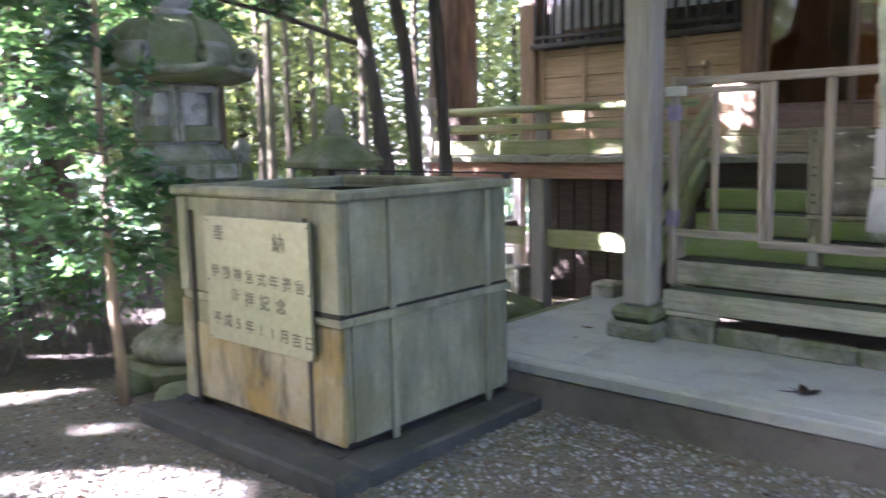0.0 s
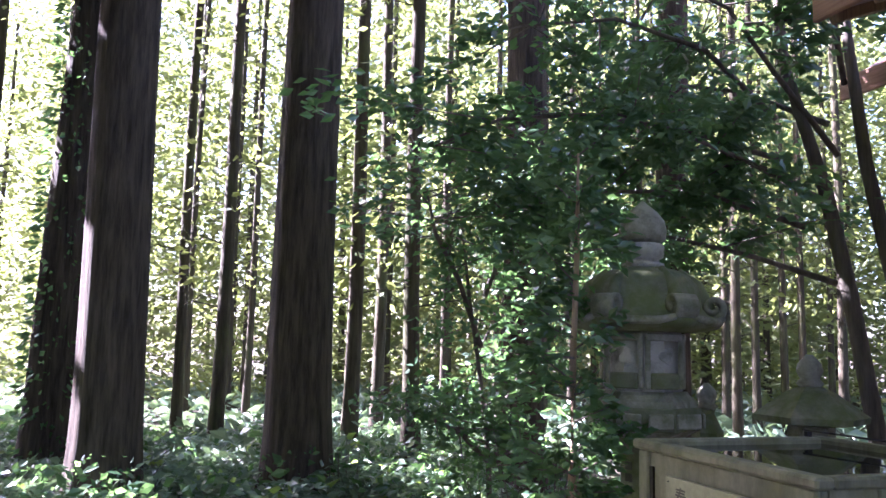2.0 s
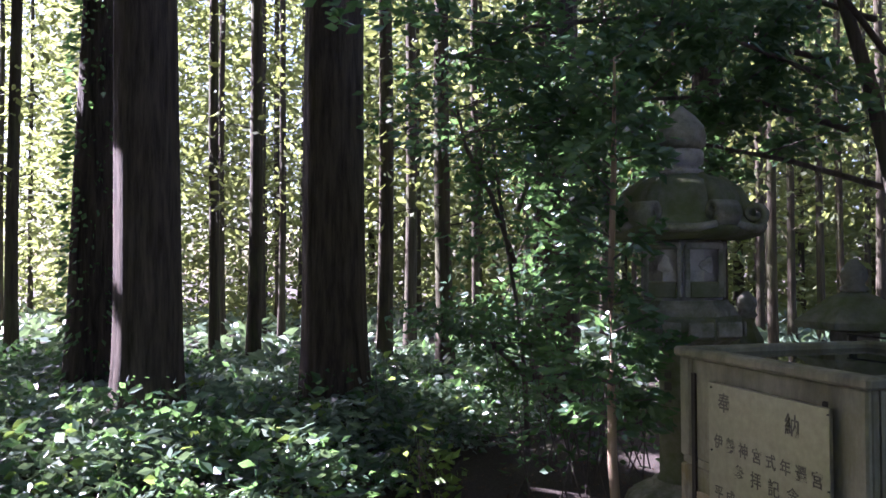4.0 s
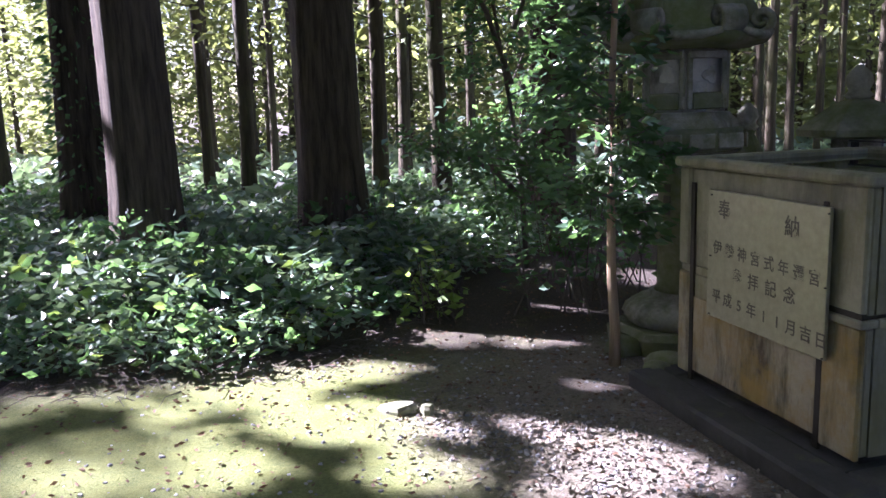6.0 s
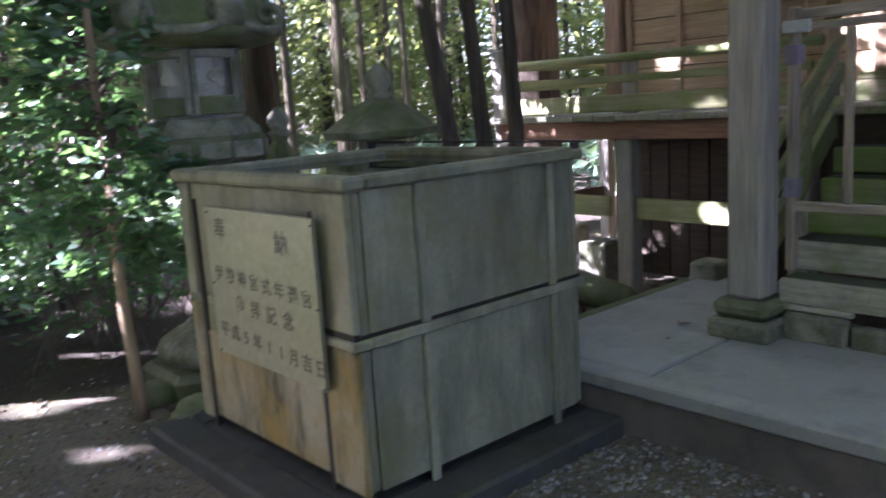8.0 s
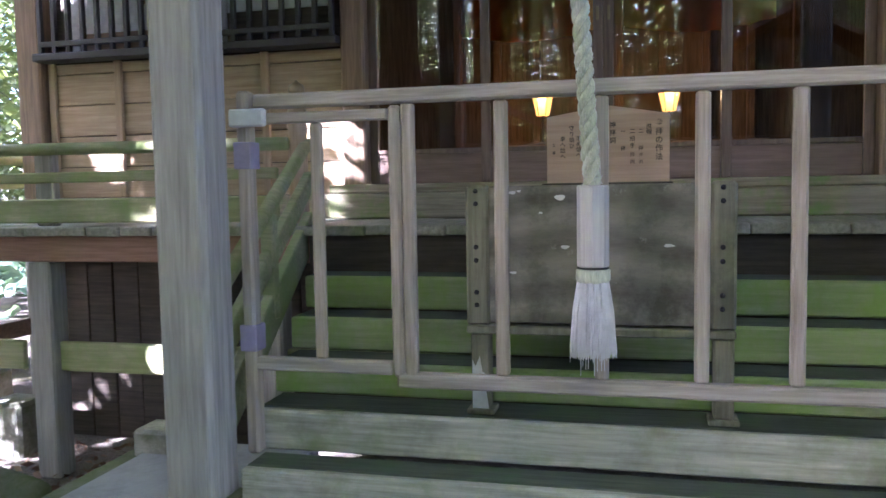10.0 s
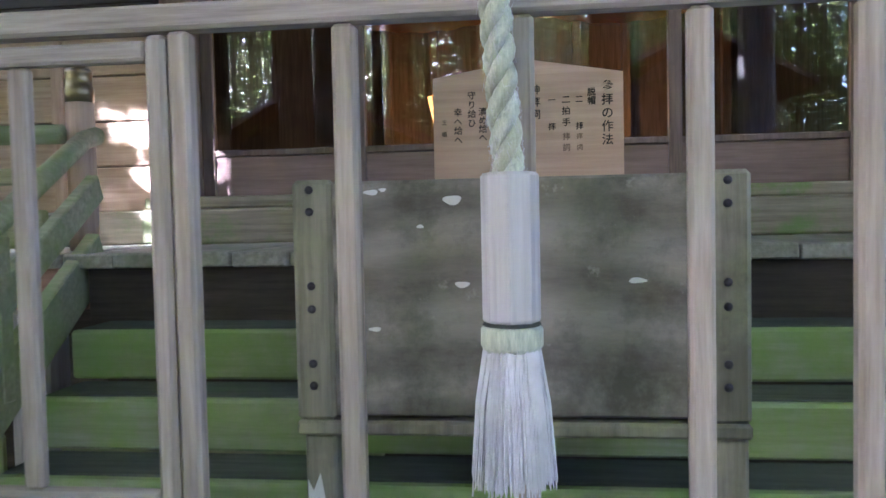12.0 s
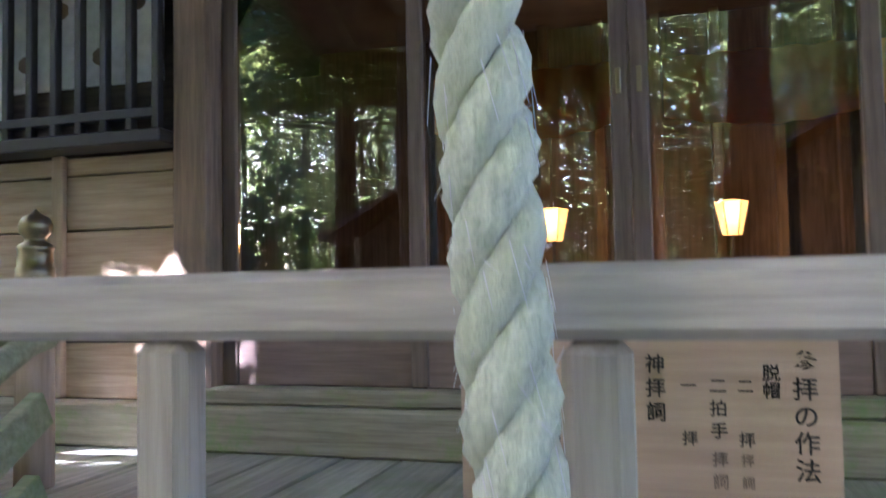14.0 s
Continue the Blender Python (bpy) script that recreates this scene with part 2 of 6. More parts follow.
M_BOLT = plain("rusty_iron", (0.05, 0.045, 0.05), 0.55, 0.7)
M_WHITE = plain("white_painted_wood", (0.66, 0.65, 0.62), 0.6)
M_LILAC = plain("faded_purple_ribbon", (0.3, 0.26, 0.36), 0.8)
M_REDCORD = plain("red_cord", (0.4, 0.03, 0.03), 0.7)
M_BLACK = plain("black_lattice_paint", (0.025, 0.022, 0.02), 0.45)
M_PAPER = plain("white_shoji_paper", (0.72, 0.72, 0.74), 0.9)
M_CURTAIN = plain("orange_cloth", (0.75, 0.3, 0.04), 0.8)
M_INNER = wood("interior_wall_wood", (0.07, 0.045, 0.02), (0.2, 0.13, 0.06), "z", (0.05, 0.032, 0.018))
M_LAMP = plain("lit_paper_shade", (1.0, 0.42, 0.06), 0.8, 0.0, 0.09)
M_ROOF = mineral("dull_red_metal_roof", (0.14, 0.06, 0.06), (0.22, 0.1, 0.1), (0.08, 0.06, 0.05), None, 3.0, rough=0.5)
M_BIGBARK = bark("cedar_bark", (0.024, 0.019, 0.015), (0.115, 0.09, 0.068), None, 0.05)
M_BARK = bark("young_cedar_bark", (0.03, 0.026, 0.019), (0.1, 0.083, 0.057), (0.09, 0.11, 0.04), 0.02)
M_SMOOTHBARK = bark("smooth_bark", (0.06, 0.05, 0.045), (0.16, 0.135, 0.115), (0.1, 0.11, 0.06), 0.006)
M_PALEBARK = bark("pale_bark", (0.2, 0.14, 0.09), (0.4, 0.3, 0.2), None, 0.006)
M_CEDAR = leafy("cedar_needles", (0.05, 0.075, 0.025), (0.11, 0.14, 0.045), (0.28, 0.32, 0.09), 0.6, 0.5)
# lighter copy of the cedar needles; far sunlight is put into the colour
M_FAR = leafy("cedar_needles_painted_sunlit", (0.07, 0.1, 0.035), (0.17, 0.2, 0.075), (0.3, 0.35, 0.11), 0.6, 0.5)
M_LAUREL = leafy("laurel_leaves", (0.035, 0.08, 0.05), (0.095, 0.175, 0.1), (0.17, 0.33, 0.09), 0.27, 0.38, 0.8)
M_FERN = leafy("undergrowth_leaves", (0.08, 0.14, 0.09), (0.22, 0.31, 0.2), (0.2, 0.3, 0.12), 0.33, 0.2, 0.9)
M_BRIGHT = leafy("young_leaves", (0.1, 0.19, 0.04), (0.2, 0.32, 0.08), (0.35, 0.5, 0.1), 0.4, 0.45)
M_CHIP = leafy("bleached_leaf_scraps", (0.1, 0.085, 0.06), (0.34, 0.31, 0.25), (0.1, 0.08, 0.05), 0.7, 0.05)
M_LITTER = leafy("dead_leaves", (0.1, 0.055, 0.035), (0.24, 0.15, 0.09), (0.1, 0.05, 0.02), 0.8, 0.1)


def rope_material():
    m, nt, b = tree_of("hemp_rope")
    v = coords(nt, (60, 60, 9))
    g = noise_of(nt, v, 3.0, 5, 0.7)
    c = ramp_of(nt, g, 0.3, 0.7, (0.31, 0.335, 0.24), (0.72, 0.72, 0.57))
    c = mix_of(nt, times(nt, ramp_of(nt, noise_of(nt, coords(nt), 5, 3, 0.5, 3), 0.45, 0.65), 0.45), c, (0.420, 0.412, 0.256))
    nt.links.new(c, b.inputs["Base Color"])
    b.inputs["Roughness"].default_value = 0.55
    b.inputs["Sheen Weight"].default_value = 0.4
    bump_of(nt, b, g, 0.9, 0.0035)
    return m


M_ROPE = rope_material()
M_TASSEL = plain("white_hemp_fibre", (0.66, 0.63, 0.66), 0.75)
M_CASE = wood("bleached_wood_case", (0.42, 0.38, 0.37), (0.58, 0.54, 0.53), "z", (0.5, 0.48, 0.5), (0.5, 0.8), bump=0.2)


def glass_material():
    m, nt, b = tree_of("door_glass")
    nt.nodes.remove(b)
    gl = nt.nodes.new("ShaderNodeBsdfGlossy")
    gl.inputs["Roughness"].default_value = 0.0
    tr = nt.nodes.new("ShaderNodeBsdfTransparent")
    tr.inputs[0].default_value = (0.86, 0.88, 0.86, 1)
    fr = nt.nodes.new("ShaderNodeFresnel")
    fr.inputs[0].default_value = 1.75
    mx = nt.nodes.new("ShaderNodeMixShader")
    nt.links.new(fr.outputs[0], mx.inputs[0])
    nt.links.new(tr.outputs[0], mx.inputs[1])
    nt.links.new(gl.outputs[0], mx.inputs[2])
    nt.links.new(mx.outputs[0], nt.nodes["Material Output"].inputs[0])
    return m


M_GLASS = glass_material()


def ground_material():
    m, nt, b = tree_of("forest_ground")
    v = coords(nt)
    big = noise_of(nt, v, 0.9, 7, 0.65)
    mid = noise_of(nt, v, 7, 8, 0.7, 1.0)
    fine = noise_of(nt, v, 70, 6, 0.75, 2.0)
    dirt = ramp_of(nt, mid, 0.3, 0.7, (0.085, 0.073, 0.055), (0.25, 0.215, 0.165))
    dirt = mix_of(nt, 0.45, dirt, ramp_of(nt, fine, 0.38, 0.64, (0.06, 0.053, 0.045), (0.33, 0.29, 0.245)))
    speck = ramp_of(nt, noise_of(nt, v, 150, 4, 0.6, 6.0), 0.58, 0.66)
    dirt = mix_of(nt, times(nt, speck, 0.7), dirt, (0.34, 0.32, 0.28))
    clod = ramp_of(nt, noise_of(nt, v, 28, 5, 0.6, 8.0), 0.55, 0.64)
    dirt = mix_of(nt, times(nt, clod, 0.6), dirt, (0.04, 0.034, 0.026))
    moss = ramp_of(nt, mid, 0.3, 0.7, (0.085, 0.11, 0.035), (0.24, 0.255, 0.07))
    moss = mix_of(nt, 0.4, moss, ramp_of(nt, fine, 0.35, 0.65, (0.04, 0.06, 0.025), (0.28, 0.31, 0.13)))
    s = nt.nodes.new("ShaderNodeSeparateXYZ")
    nt.links.new(v, s.inputs[0])
    # moss lies on the open ground before the forest edge, thinning towards the path
    # leaf mould plus the shade under the forest-edge plants, painted as a dark band
    x = times(nt, s.outputs[0], times(nt, noise_of(nt, v, 2.5, 6, 0.7, 12.0), 0.9), "ADD")
    mould_shade = nt.nodes.new("ShaderNodeMapRange")
    mould_shade.inputs[1].default_value, mould_shade.inputs[2].default_value = -2.05, -2.3
    nt.links.new(x, mould_shade.inputs[0])
    dirt = mix_of(nt, times(nt, mould_shade.outputs[0], 0.85), dirt, ramp_of(nt, fine, 0.4, 0.68, (0.018, 0.014, 0.011), (0.1, 0.08, 0.07)))
    a = times(nt, times(nt, s.outputs[1], -1.0), times(nt, s.outputs[0], -0.25), "ADD")
    a = times(nt, a, times(nt, big, 2.2), "ADD")
    mask = nt.nodes.new("ShaderNodeMapRange")
    mask.inputs[1].default_value, mask.inputs[2].default_value = 2.3, 3.3
    nt.links.new(a, mask.inputs[0])
    edge = nt.nodes.new("ShaderNodeMapRange")
    edge.inputs[1].default_value, edge.inputs[2].default_value = -2.9, -2.4
    nt.links.new(s.outputs[0], edge.inputs[0])
    patch = ramp_of(nt, noise_of(nt, v, 1.6, 8, 0.7, 5.0), 0.52, 0.68)
    k = times(nt, times(nt, mask.outputs[0], edge.outputs[0]), 1.0)
    k = times(nt, k, times(nt, patch, 0.35), "MAXIMUM")
    c = mix_of(nt, k, dirt, moss)
    nt.links.new(c, b.inputs["Base Color"])
    b.inputs["Roughness"].default_value = 0.95
    b.inputs["Specular IOR Level"].default_value = 0.2
    h = nt.nodes.new("ShaderNodeMix")
    h.inputs[0].default_value = 0.6
    nt.links.new(mid, h.inputs[2])
    nt.links.new(fine, h.inputs[3])
    bump_of(nt, b, h.outputs[0], 1.0, 0.035)
    return m


M_GROUND = ground_material()

# ---- building helpers ----
ORIGIN = {}


def thing(name, loc, label, category, group="", kind=""):
    ob = new(name)
    ob.location = loc
    ob.empty_display_size = 0.1
    ORIGIN[ob] = Vector(loc)
    return tagged(ob, label, category, group, kind)


def part(name, bm, material, parent=None, label="", smooth=False):
    """One mesh object from a bmesh in world metres, under its thing."""
    if parent is not None and ORIGIN[parent].length:
        bmesh.ops.translate(bm, verts=bm.verts, vec=-ORIGIN[parent])
    me = bpy.data.meshes.new(name)
    bm.to_mesh(me)
    bm.free()
    if smooth:
        for f in me.polygons:
            f.use_smooth = True
    me.materials.append(material)
    ob = new(name, me)
    ORIGIN[ob] = ORIGIN[parent] if parent is not None else Vector((0, 0, 0))
    ob.parent = parent
    return tagged(ob, label)


def box(x0, x1, y0, y1, z0, z1, bev=0.004, bm=None, turn=None):
    """A box with eased edges; turn: a matrix about its own middle."""
    bm = bm or bmesh.new()
    mid = Vector(((x0 + x1) / 2, (y0 + y1) / 2, (z0 + z1) / 2))
    m = Matrix.Translation(mid) @ (turn or Matrix()) @ Matrix.Diagonal((x1 - x0, y1 - y0, z1 - z0, 1))
    vs = bmesh.ops.create_cube(bm, size=1, matrix=m)["verts"]
    if bev:
        es = list({e for v in vs for e in v.link_edges})
        bmesh.ops.bevel(bm, geom=es, offset=min(bev, 0.45 * min(abs(x1 - x0), abs(y1 - y0), abs(z1 - z0))), segments=1, affect="EDGES")
    return bm


def beam(a, b, w, h, bev=0.006, bm=None):
    """A squared timber from a to b, w wide and h high."""
    bm = bm or bmesh.new()
    a, b = Vector(a), Vector(b)
    d = b - a
    q = d.to_track_quat("X", "Z").to_matrix().to_4x4()
    m = Matrix.Translation((a + b) / 2) @ q @ Matrix.Diagonal((d.length, w, h, 1))
    vs = bmesh.ops.create_cube(bm, size=1, matrix=m)["verts"]
    if bev:
        bmesh.ops.bevel(bm, geom=list({e for v in vs for e in v.link_edges}), offset=bev, segments=1, affect="EDGES")
    return bm


def turned(profile, centre, n=24, bm=None, squash=None):
    """A turned solid: profile rows of radius and height. squash(angle, radius, height) may change the radius."""
    bm = bm or bmesh.new()
    rings = []
    for r, z in profile:
        ring = []
        for i in range(n):
            a = 2 * math.pi * i / n
            rr = squash(a, r, z) if squash else r
            ring.append(bm.verts.new((centre[0] + rr * math.cos(a), centre[1] + rr * math.sin(a), centre[2] + z)))
        rings.append(ring)
    for lo, hi in zip(rings, rings[1:]):
        for i in range(n):
            bm.faces.new((lo[i], lo[(i + 1) % n], hi[(i + 1) % n], hi[i]))
    bm.faces.new(rings[0][::-1])
    bm.faces.new(rings[-1])
    return bm


def tube(points, n=8, bm=None, cap=True):
    """A tapered tube through rows of (place, radius)."""
    bm = bm or bmesh.new()
    rings = []
    for i, (p, r) in enumerate(points):
        p = Vector(p)
        d = Vector(points[min(i + 1, len(points) - 1)][0]) - Vector(points[max(i - 1, 0)][0])
        q = d.to_track_quat("Z", "X")
        rings.append([bm.verts.new(p + q @ Vector((r * math.cos(2 * math.pi * k / n), r * math.sin(2 * math.pi * k / n), 0))) for k in range(n)])
    for lo, hi in zip(rings, rings[1:]):
        for k in range(n):
            bm.faces.new((lo[k], lo[(k + 1) % n], hi[(k + 1) % n], hi[k]))
    if cap:
        bm.faces.new(rings[0][::-1])
        bm.faces.new(rings[-1])
    return bm


def words(text, size, m, material, parent, name="lettering", line=1.0):
    cu = bpy.data.curves.new(name, "FONT")
    cu.body = text
    cu.size = size
    cu.align_x, cu.align_y = "CENTER", "CENTER"
    cu.space_line = line
    cu.extrude = 0.0006
    cu.offset = size * 0.012
    cu.materials.append(material)
    ob = new(name, cu)
    ob.parent = parent
    ob.matrix_basis = Matrix.Translation(-ORIGIN[parent]) @ m
    return ob


def mesh_of(name, verts, faces, material):
    me = bpy.data.meshes.new(name)
    me.from_pydata(verts, [], faces)
    me.materials.append(material)
    return me


def ground_z(x, y):
    bank = min(1.0, max(0.0, (-3.0 - x) / 2.2)) if y < 1 else min(1.0, max(0.0, (-4.2 - x) / 2.5))
    return 0.16 * bank * bank * (3 - 2 * bank) + 0.022 * noise.noise(Vector((x * 0.7, y * 0.7, 3))) + 0.007 * noise.noise(Vector((x * 4, y * 4, 9)))

# ---- ground ----
def build_ground():
    verts, faces = [], []
    xs = [-400, -150, -60, -30] + [-20 + 0.25 * i for i in range(104)] + [10, 20, 60, 150, 400]
    ys = [-400, -150, -60, -30] + [-14 + 0.25 * i for i in range(104)] + [16, 30, 60, 150, 400]
    for y in ys:
        for x in xs:
            verts.append((x, y, ground_z(x, y)))
    n = len(xs)
    for j in range(len(ys) - 1):
        for i in range(n - 1):
            a = j * n + i
            faces.append((a, a + 1, a + n + 1, a + n))
    me = mesh_of("ground", verts, faces, M_GROUND)
    for f in me.polygons:
        f.use_smooth = True
    tagged(new("ground", me), "earth and moss forest floor with worn path", "ground", kind="structure")


build_ground()

# ---- porch slab ----
slab = thing("porch_floor", (1.7, 2.4, 0), "grey concrete porch slab with joints and a dark edge", "floor", kind="structure")
part("slab", box(-0.68, 0.209, 1.536, 3.66, -0.05, 0.28, 0.012), M_SLAB, slab)
part("slab", box(0.225, 4.5, 1.536, 2.9, -0.05, 0.281, 0.012), M_SLAB, slab)
part("edge_strip", box(-0.68, 4.5, 1.40, 1.524, 0.20, 0.28, 0.012), M_SLAB, slab)
part("joint_bed", box(-0.66, 4.48, 1.525, 2.88, -0.05, 0.262, 0.0), M_STAINSHADE, slab, "dark dirt in the slab joints")
# edge face in a darker grey than the slab top
part("edge_face", box(-0.67, 4.49, 1.415, 1.524, -0.1, 0.199, 0.004), M_SLABSIDE, slab, "concrete edge face, darker than the top")
part("side_kerb", box(-0.80, -0.69, 1.50, 3.7, -0.05, 0.262, 0.012), M_STONEMOSS, slab, "narrow mossy kerb strip")

# ---- water tank ----
def build_tank():
    t = thing("water_tank", (-0.74, 0.66, 0.13), "weathered grey-green panel water tank, full, with stained corners", "water tank")
    X0, X1, Y0, Y1 = -1.44, -0.03, 0.03, 1.32
    for name, z0, z1, mat in (("lower_wall", 0.15, 0.735, M_TANK), ("upper_wall", 0.775, 1.335, M_TANK)):
        bm = bmesh.new()
        th = 0.05
        box(X0, X1, Y0, Y0 + th, z0, z1, 0.012, bm)
        box(X0, X1, Y1 - th, Y1, z0, z1, 0.012, bm)
        box(X0, X0 + th, Y0 + th, Y1 - th, z0, z1, 0.0, bm)
        box(X1 - th, X1, Y0 + th, Y1 - th, z0, z1, 0.0, bm)
        part(name, bm, mat, t)
    # black bottom paints the shade in the gap under the tank
    part("bottom", box(X0 + 0.06, X1 - 0.06, Y0 + 0.06, Y1 - 0.06, 0.094, 0.2, 0.0), M_STAINSHADE, t)
    bm = bmesh.new()
    box(-0.27, X1 + 0.02, Y0 - 0.042, Y0 + 0.05, 0.737, 0.773, 0.006, bm)
    box(X0 - 0.02, X1 + 0.02, Y1 - 0.05, Y1 + 0.02, 0.735, 0.775, 0.006, bm)
    box(X0 - 0.02, X0 + 0.05, Y0 + 0.05, Y1 - 0.05, 0.737, 0.773, 0.004, bm)
    box(X1 - 0.05, X1 + 0.02, Y0 + 0.05, Y1 - 0.05, 0.735, 0.775, 0.004, bm)
    part("middle_flange", bm, M_TANK, t)
    part("flange_stain", box(X1 - 0.01, X1 + 0.004, Y0, Y1, 0.776, 0.792, 0.0), M_STAINSHADE, t, "black dirt line on the flange")
    part("flange_stain", box(-0.262, X1 + 0.003, Y0 - 0.027, Y0, 0.774, 0.8, 0.0), M_STAINSHADE, t, "black dirt line on the flange")
    part("front_filler", box(X0, -0.271, Y0 + 0.001, Y0 + 0.05, 0.736, 0.774, 0.0), M_TANK, t)
    bm = bmesh.new()
    box(X0 - 0.04, X1 + 0.03, Y0 - 0.04, Y0 + 0.06, 1.335, 1.39, 0.014, bm)
    box(X0 - 0.04, X1 + 0.03, Y1 - 0.06, Y1 + 0.03, 1.335, 1.39, 0.014, bm)
    box(X0 - 0.04, X0 + 0.06, Y0 + 0.06, Y1 - 0.06, 1.335, 1.388, 0.012, bm)
    box(X1 - 0.06, X1 + 0.03, Y0 + 0.06, Y1 - 0.06, 1.335, 1.388, 0.012, bm)
    part("rim", bm, M_TANK, t)
    for y in (0.33, 1.1):
        for z0, z1 in ((0.1, 0.735), (0.776, 1.335)):
            part("rib", box(X1 - 0.005, X1 + 0.018, y, y + 0.045, z0, z1, 0.006), M_TANK, t)
    # front face: stiles beside a set-back panel
    for x0, x1 in ((X0, X0 + 0.1), (-0.26, X1)):
        for z0, z1 in ((0.135, 0.733), (0.777, 1.335)):
            part("corner_stile", box(x0, x1, Y0 - 0.022, Y0 + 0.01, z0, z1, 0.01), M_TANKLOW if z0 < 0.5 else M_TANK, t)
    for x in (X0 + 0.103, -0.3):
        part("stile_groove", box(x, x + 0.036, Y0 - 0.013, Y0 + 0.005, 0.1, 1.25, 0.002), M_STAINSHADE, t, "narrow black strip along the groove")
    part("panel_foot", box(X0 + 0.14, -0.29, Y0 - 0.01, Y0 + 0.004, 0.16, 0.6, 0.004), M_TANKLOW, t, "rust-streaked lower panel")
    wm, nt, b = tree_of("tank_water")
    b.inputs["Base Color"].default_value = (0.01, 0.014, 0.012, 1)
    b.inputs["Roughness"].default_value = 0.03
    bump_of(nt, b, noise_of(nt, coords(nt), 6, 2, 0.5), 0.05, 0.01)
    part("water", box(X0 + 0.05, X1 - 0.05, Y0 + 0.05, Y1 - 0.05, 1.2, 1.352, 0.0), wm, t, "still dark water")
    rod = tagged(part("steel_rod", tube([((-1.5, 1.22, 1.425), 0.006), ((0.05, 1.3, 1.418), 0.006)]), M_BOLT), "thin dark steel rod lying across the tank rim", "rod")
    part("rest_left", box(-1.47, -1.44, 1.2, 1.24, 1.385, 1.42, 0.003), M_BOLT, rod)
    part("rest_right", box(-0.03, 0.0, 1.28, 1.32, 1.385, 1.415, 0.003), M_BOLT, rod)

    s = thing("tank_sign", (-0.63, 0.0, 0.9), "dull steel dedication plate with dark lettering fixed to the tank", "sign")
    part("plate", box(-1.09, -0.195, -0.034, -0.014, 0.552, 1.236, 0.003), M_METAL, s)
    m = pose(0, -0.0355, 0, 90, 0, 0)
    def put(text, size, x, z):
        words(text, size, Matrix.Translation((x, 0, z)) @ m, M_PLATEINK, s)
    put("奉", 0.105, -0.95, 1.135)
    put("納", 0.105, -0.43, 1.115)
    for i, ch in enumerate("伊勢神宮式年遷宮"):
        put(ch, 0.078, -1.0 + i * 0.104, 0.93 - 0.003 * i)
    for i, ch in enumerate("参拝記念"):
        put(ch, 0.085, -0.83 + i * 0.133, 0.805 - 0.004 * i)
    for i, ch in enumerate("平成5年11月吉日"):
        put(ch, 0.078, -1.0 + i * 0.098, 0.668 - 0.004 * i)
    for x in (-1.06, -0.2):
        for z in (0.56, 0.88, 1.207):
            part("bolt", turned([(0.006, 0), (0.006, 0.004), (0.003, 0.006)], (x, -0.037, z), 8), M_BOLT, s)
    p = thing("tank_plinth", (-0.7, 0.7, 0), "dark damp concrete plinth under the tank", "plinth")
    for x0, x1, y0, y1 in ((-1.6, 0.17, -0.23, -0.02), (-1.6, -1.4, -0.018, 1.39), (-0.05, 0.17, -0.018, 1.39)):
        part("kerb", box(x0, x1, y0, y1, -0.08, 0.099, 0.016), M_PLINTH, p, "worn concrete kerb")
    part("slab", box(-1.398, -0.052, -0.018, 1.39, -0.08, 0.094, 0.004), M_PLINTH, p)


build_tank()

# ---- porch: posts, steps, gate ----
def porch_post(x, lab):
    t = thing("porch_post", (x, 2.42, 0.28), lab, "post", "porch posts")
    part("foot_stone", box(x - 0.18, x + 0.17, 2.25, 2.60, 0.27, 0.385, 0.02), M_STONE, t, "rough lower foot stone")
    part("base_stone", box(x - 0.165, x + 0.155, 2.27, 2.585, 0.387, 0.49, 0.035), M_STONEMOSS, t, "mossy rounded base stone")
    part("shaft", box(x - 0.1, x + 0.1, 2.32, 2.52, 0.49, 3.6, 0.022), M_POST, t)
    return t


porch_post(0.27, "grey weathered square wooden porch post on mossy stone")
porch_post(3.15, "grey weathered square wooden porch post on mossy stone")

stair = thing("stairs", (1.7, 3.0, 0.28), "worn mossy wooden steps up to the veranda", "stairs", kind="structure")
x = 0.43
for i, w in enumerate((0.34, 0.4, 0.44, 0.38, 0.36, 0.42, 0.3)):
    part("stone", box(x, x + w - 0.008, 2.43 + 0.01 * (i % 2), 2.51, 0.27, (0.425 if i == 0 else 0.375) + 0.006 * ((i * 3) % 4), 0.018), M_STONE, stair)
    x += w
def step(y, z0, z1, depth, mat, x0=0.4, x1=3.0):
    part("riser", box(x0, x1, y, y + 0.04, z0, z1 - 0.001, 0.008), mat, stair)
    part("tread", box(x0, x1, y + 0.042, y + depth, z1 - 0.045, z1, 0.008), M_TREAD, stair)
step(2.46, 0.465, 0.60, 0.2, M_STEP)
part("packing_board", box(0.4, 0.78, 2.462, 2.5, 0.43, 0.464, 0.006), M_STEP, stair)
step(2.66, 0.61, 0.77, 0.27, M_STEP, 0.36, 3.05)
step(2.92, 0.772, 0.905, 0.25, M_RISER, 0.33, 3.07)
step(3.16, 0.91, 1.055, 0.25, M_RISER, 0.3, 3.1)
step(3.40, 1.062, 1.215, 0.25, M_RISER, 0.27, 3.12)
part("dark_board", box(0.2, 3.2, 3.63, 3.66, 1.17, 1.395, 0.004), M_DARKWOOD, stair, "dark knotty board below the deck")

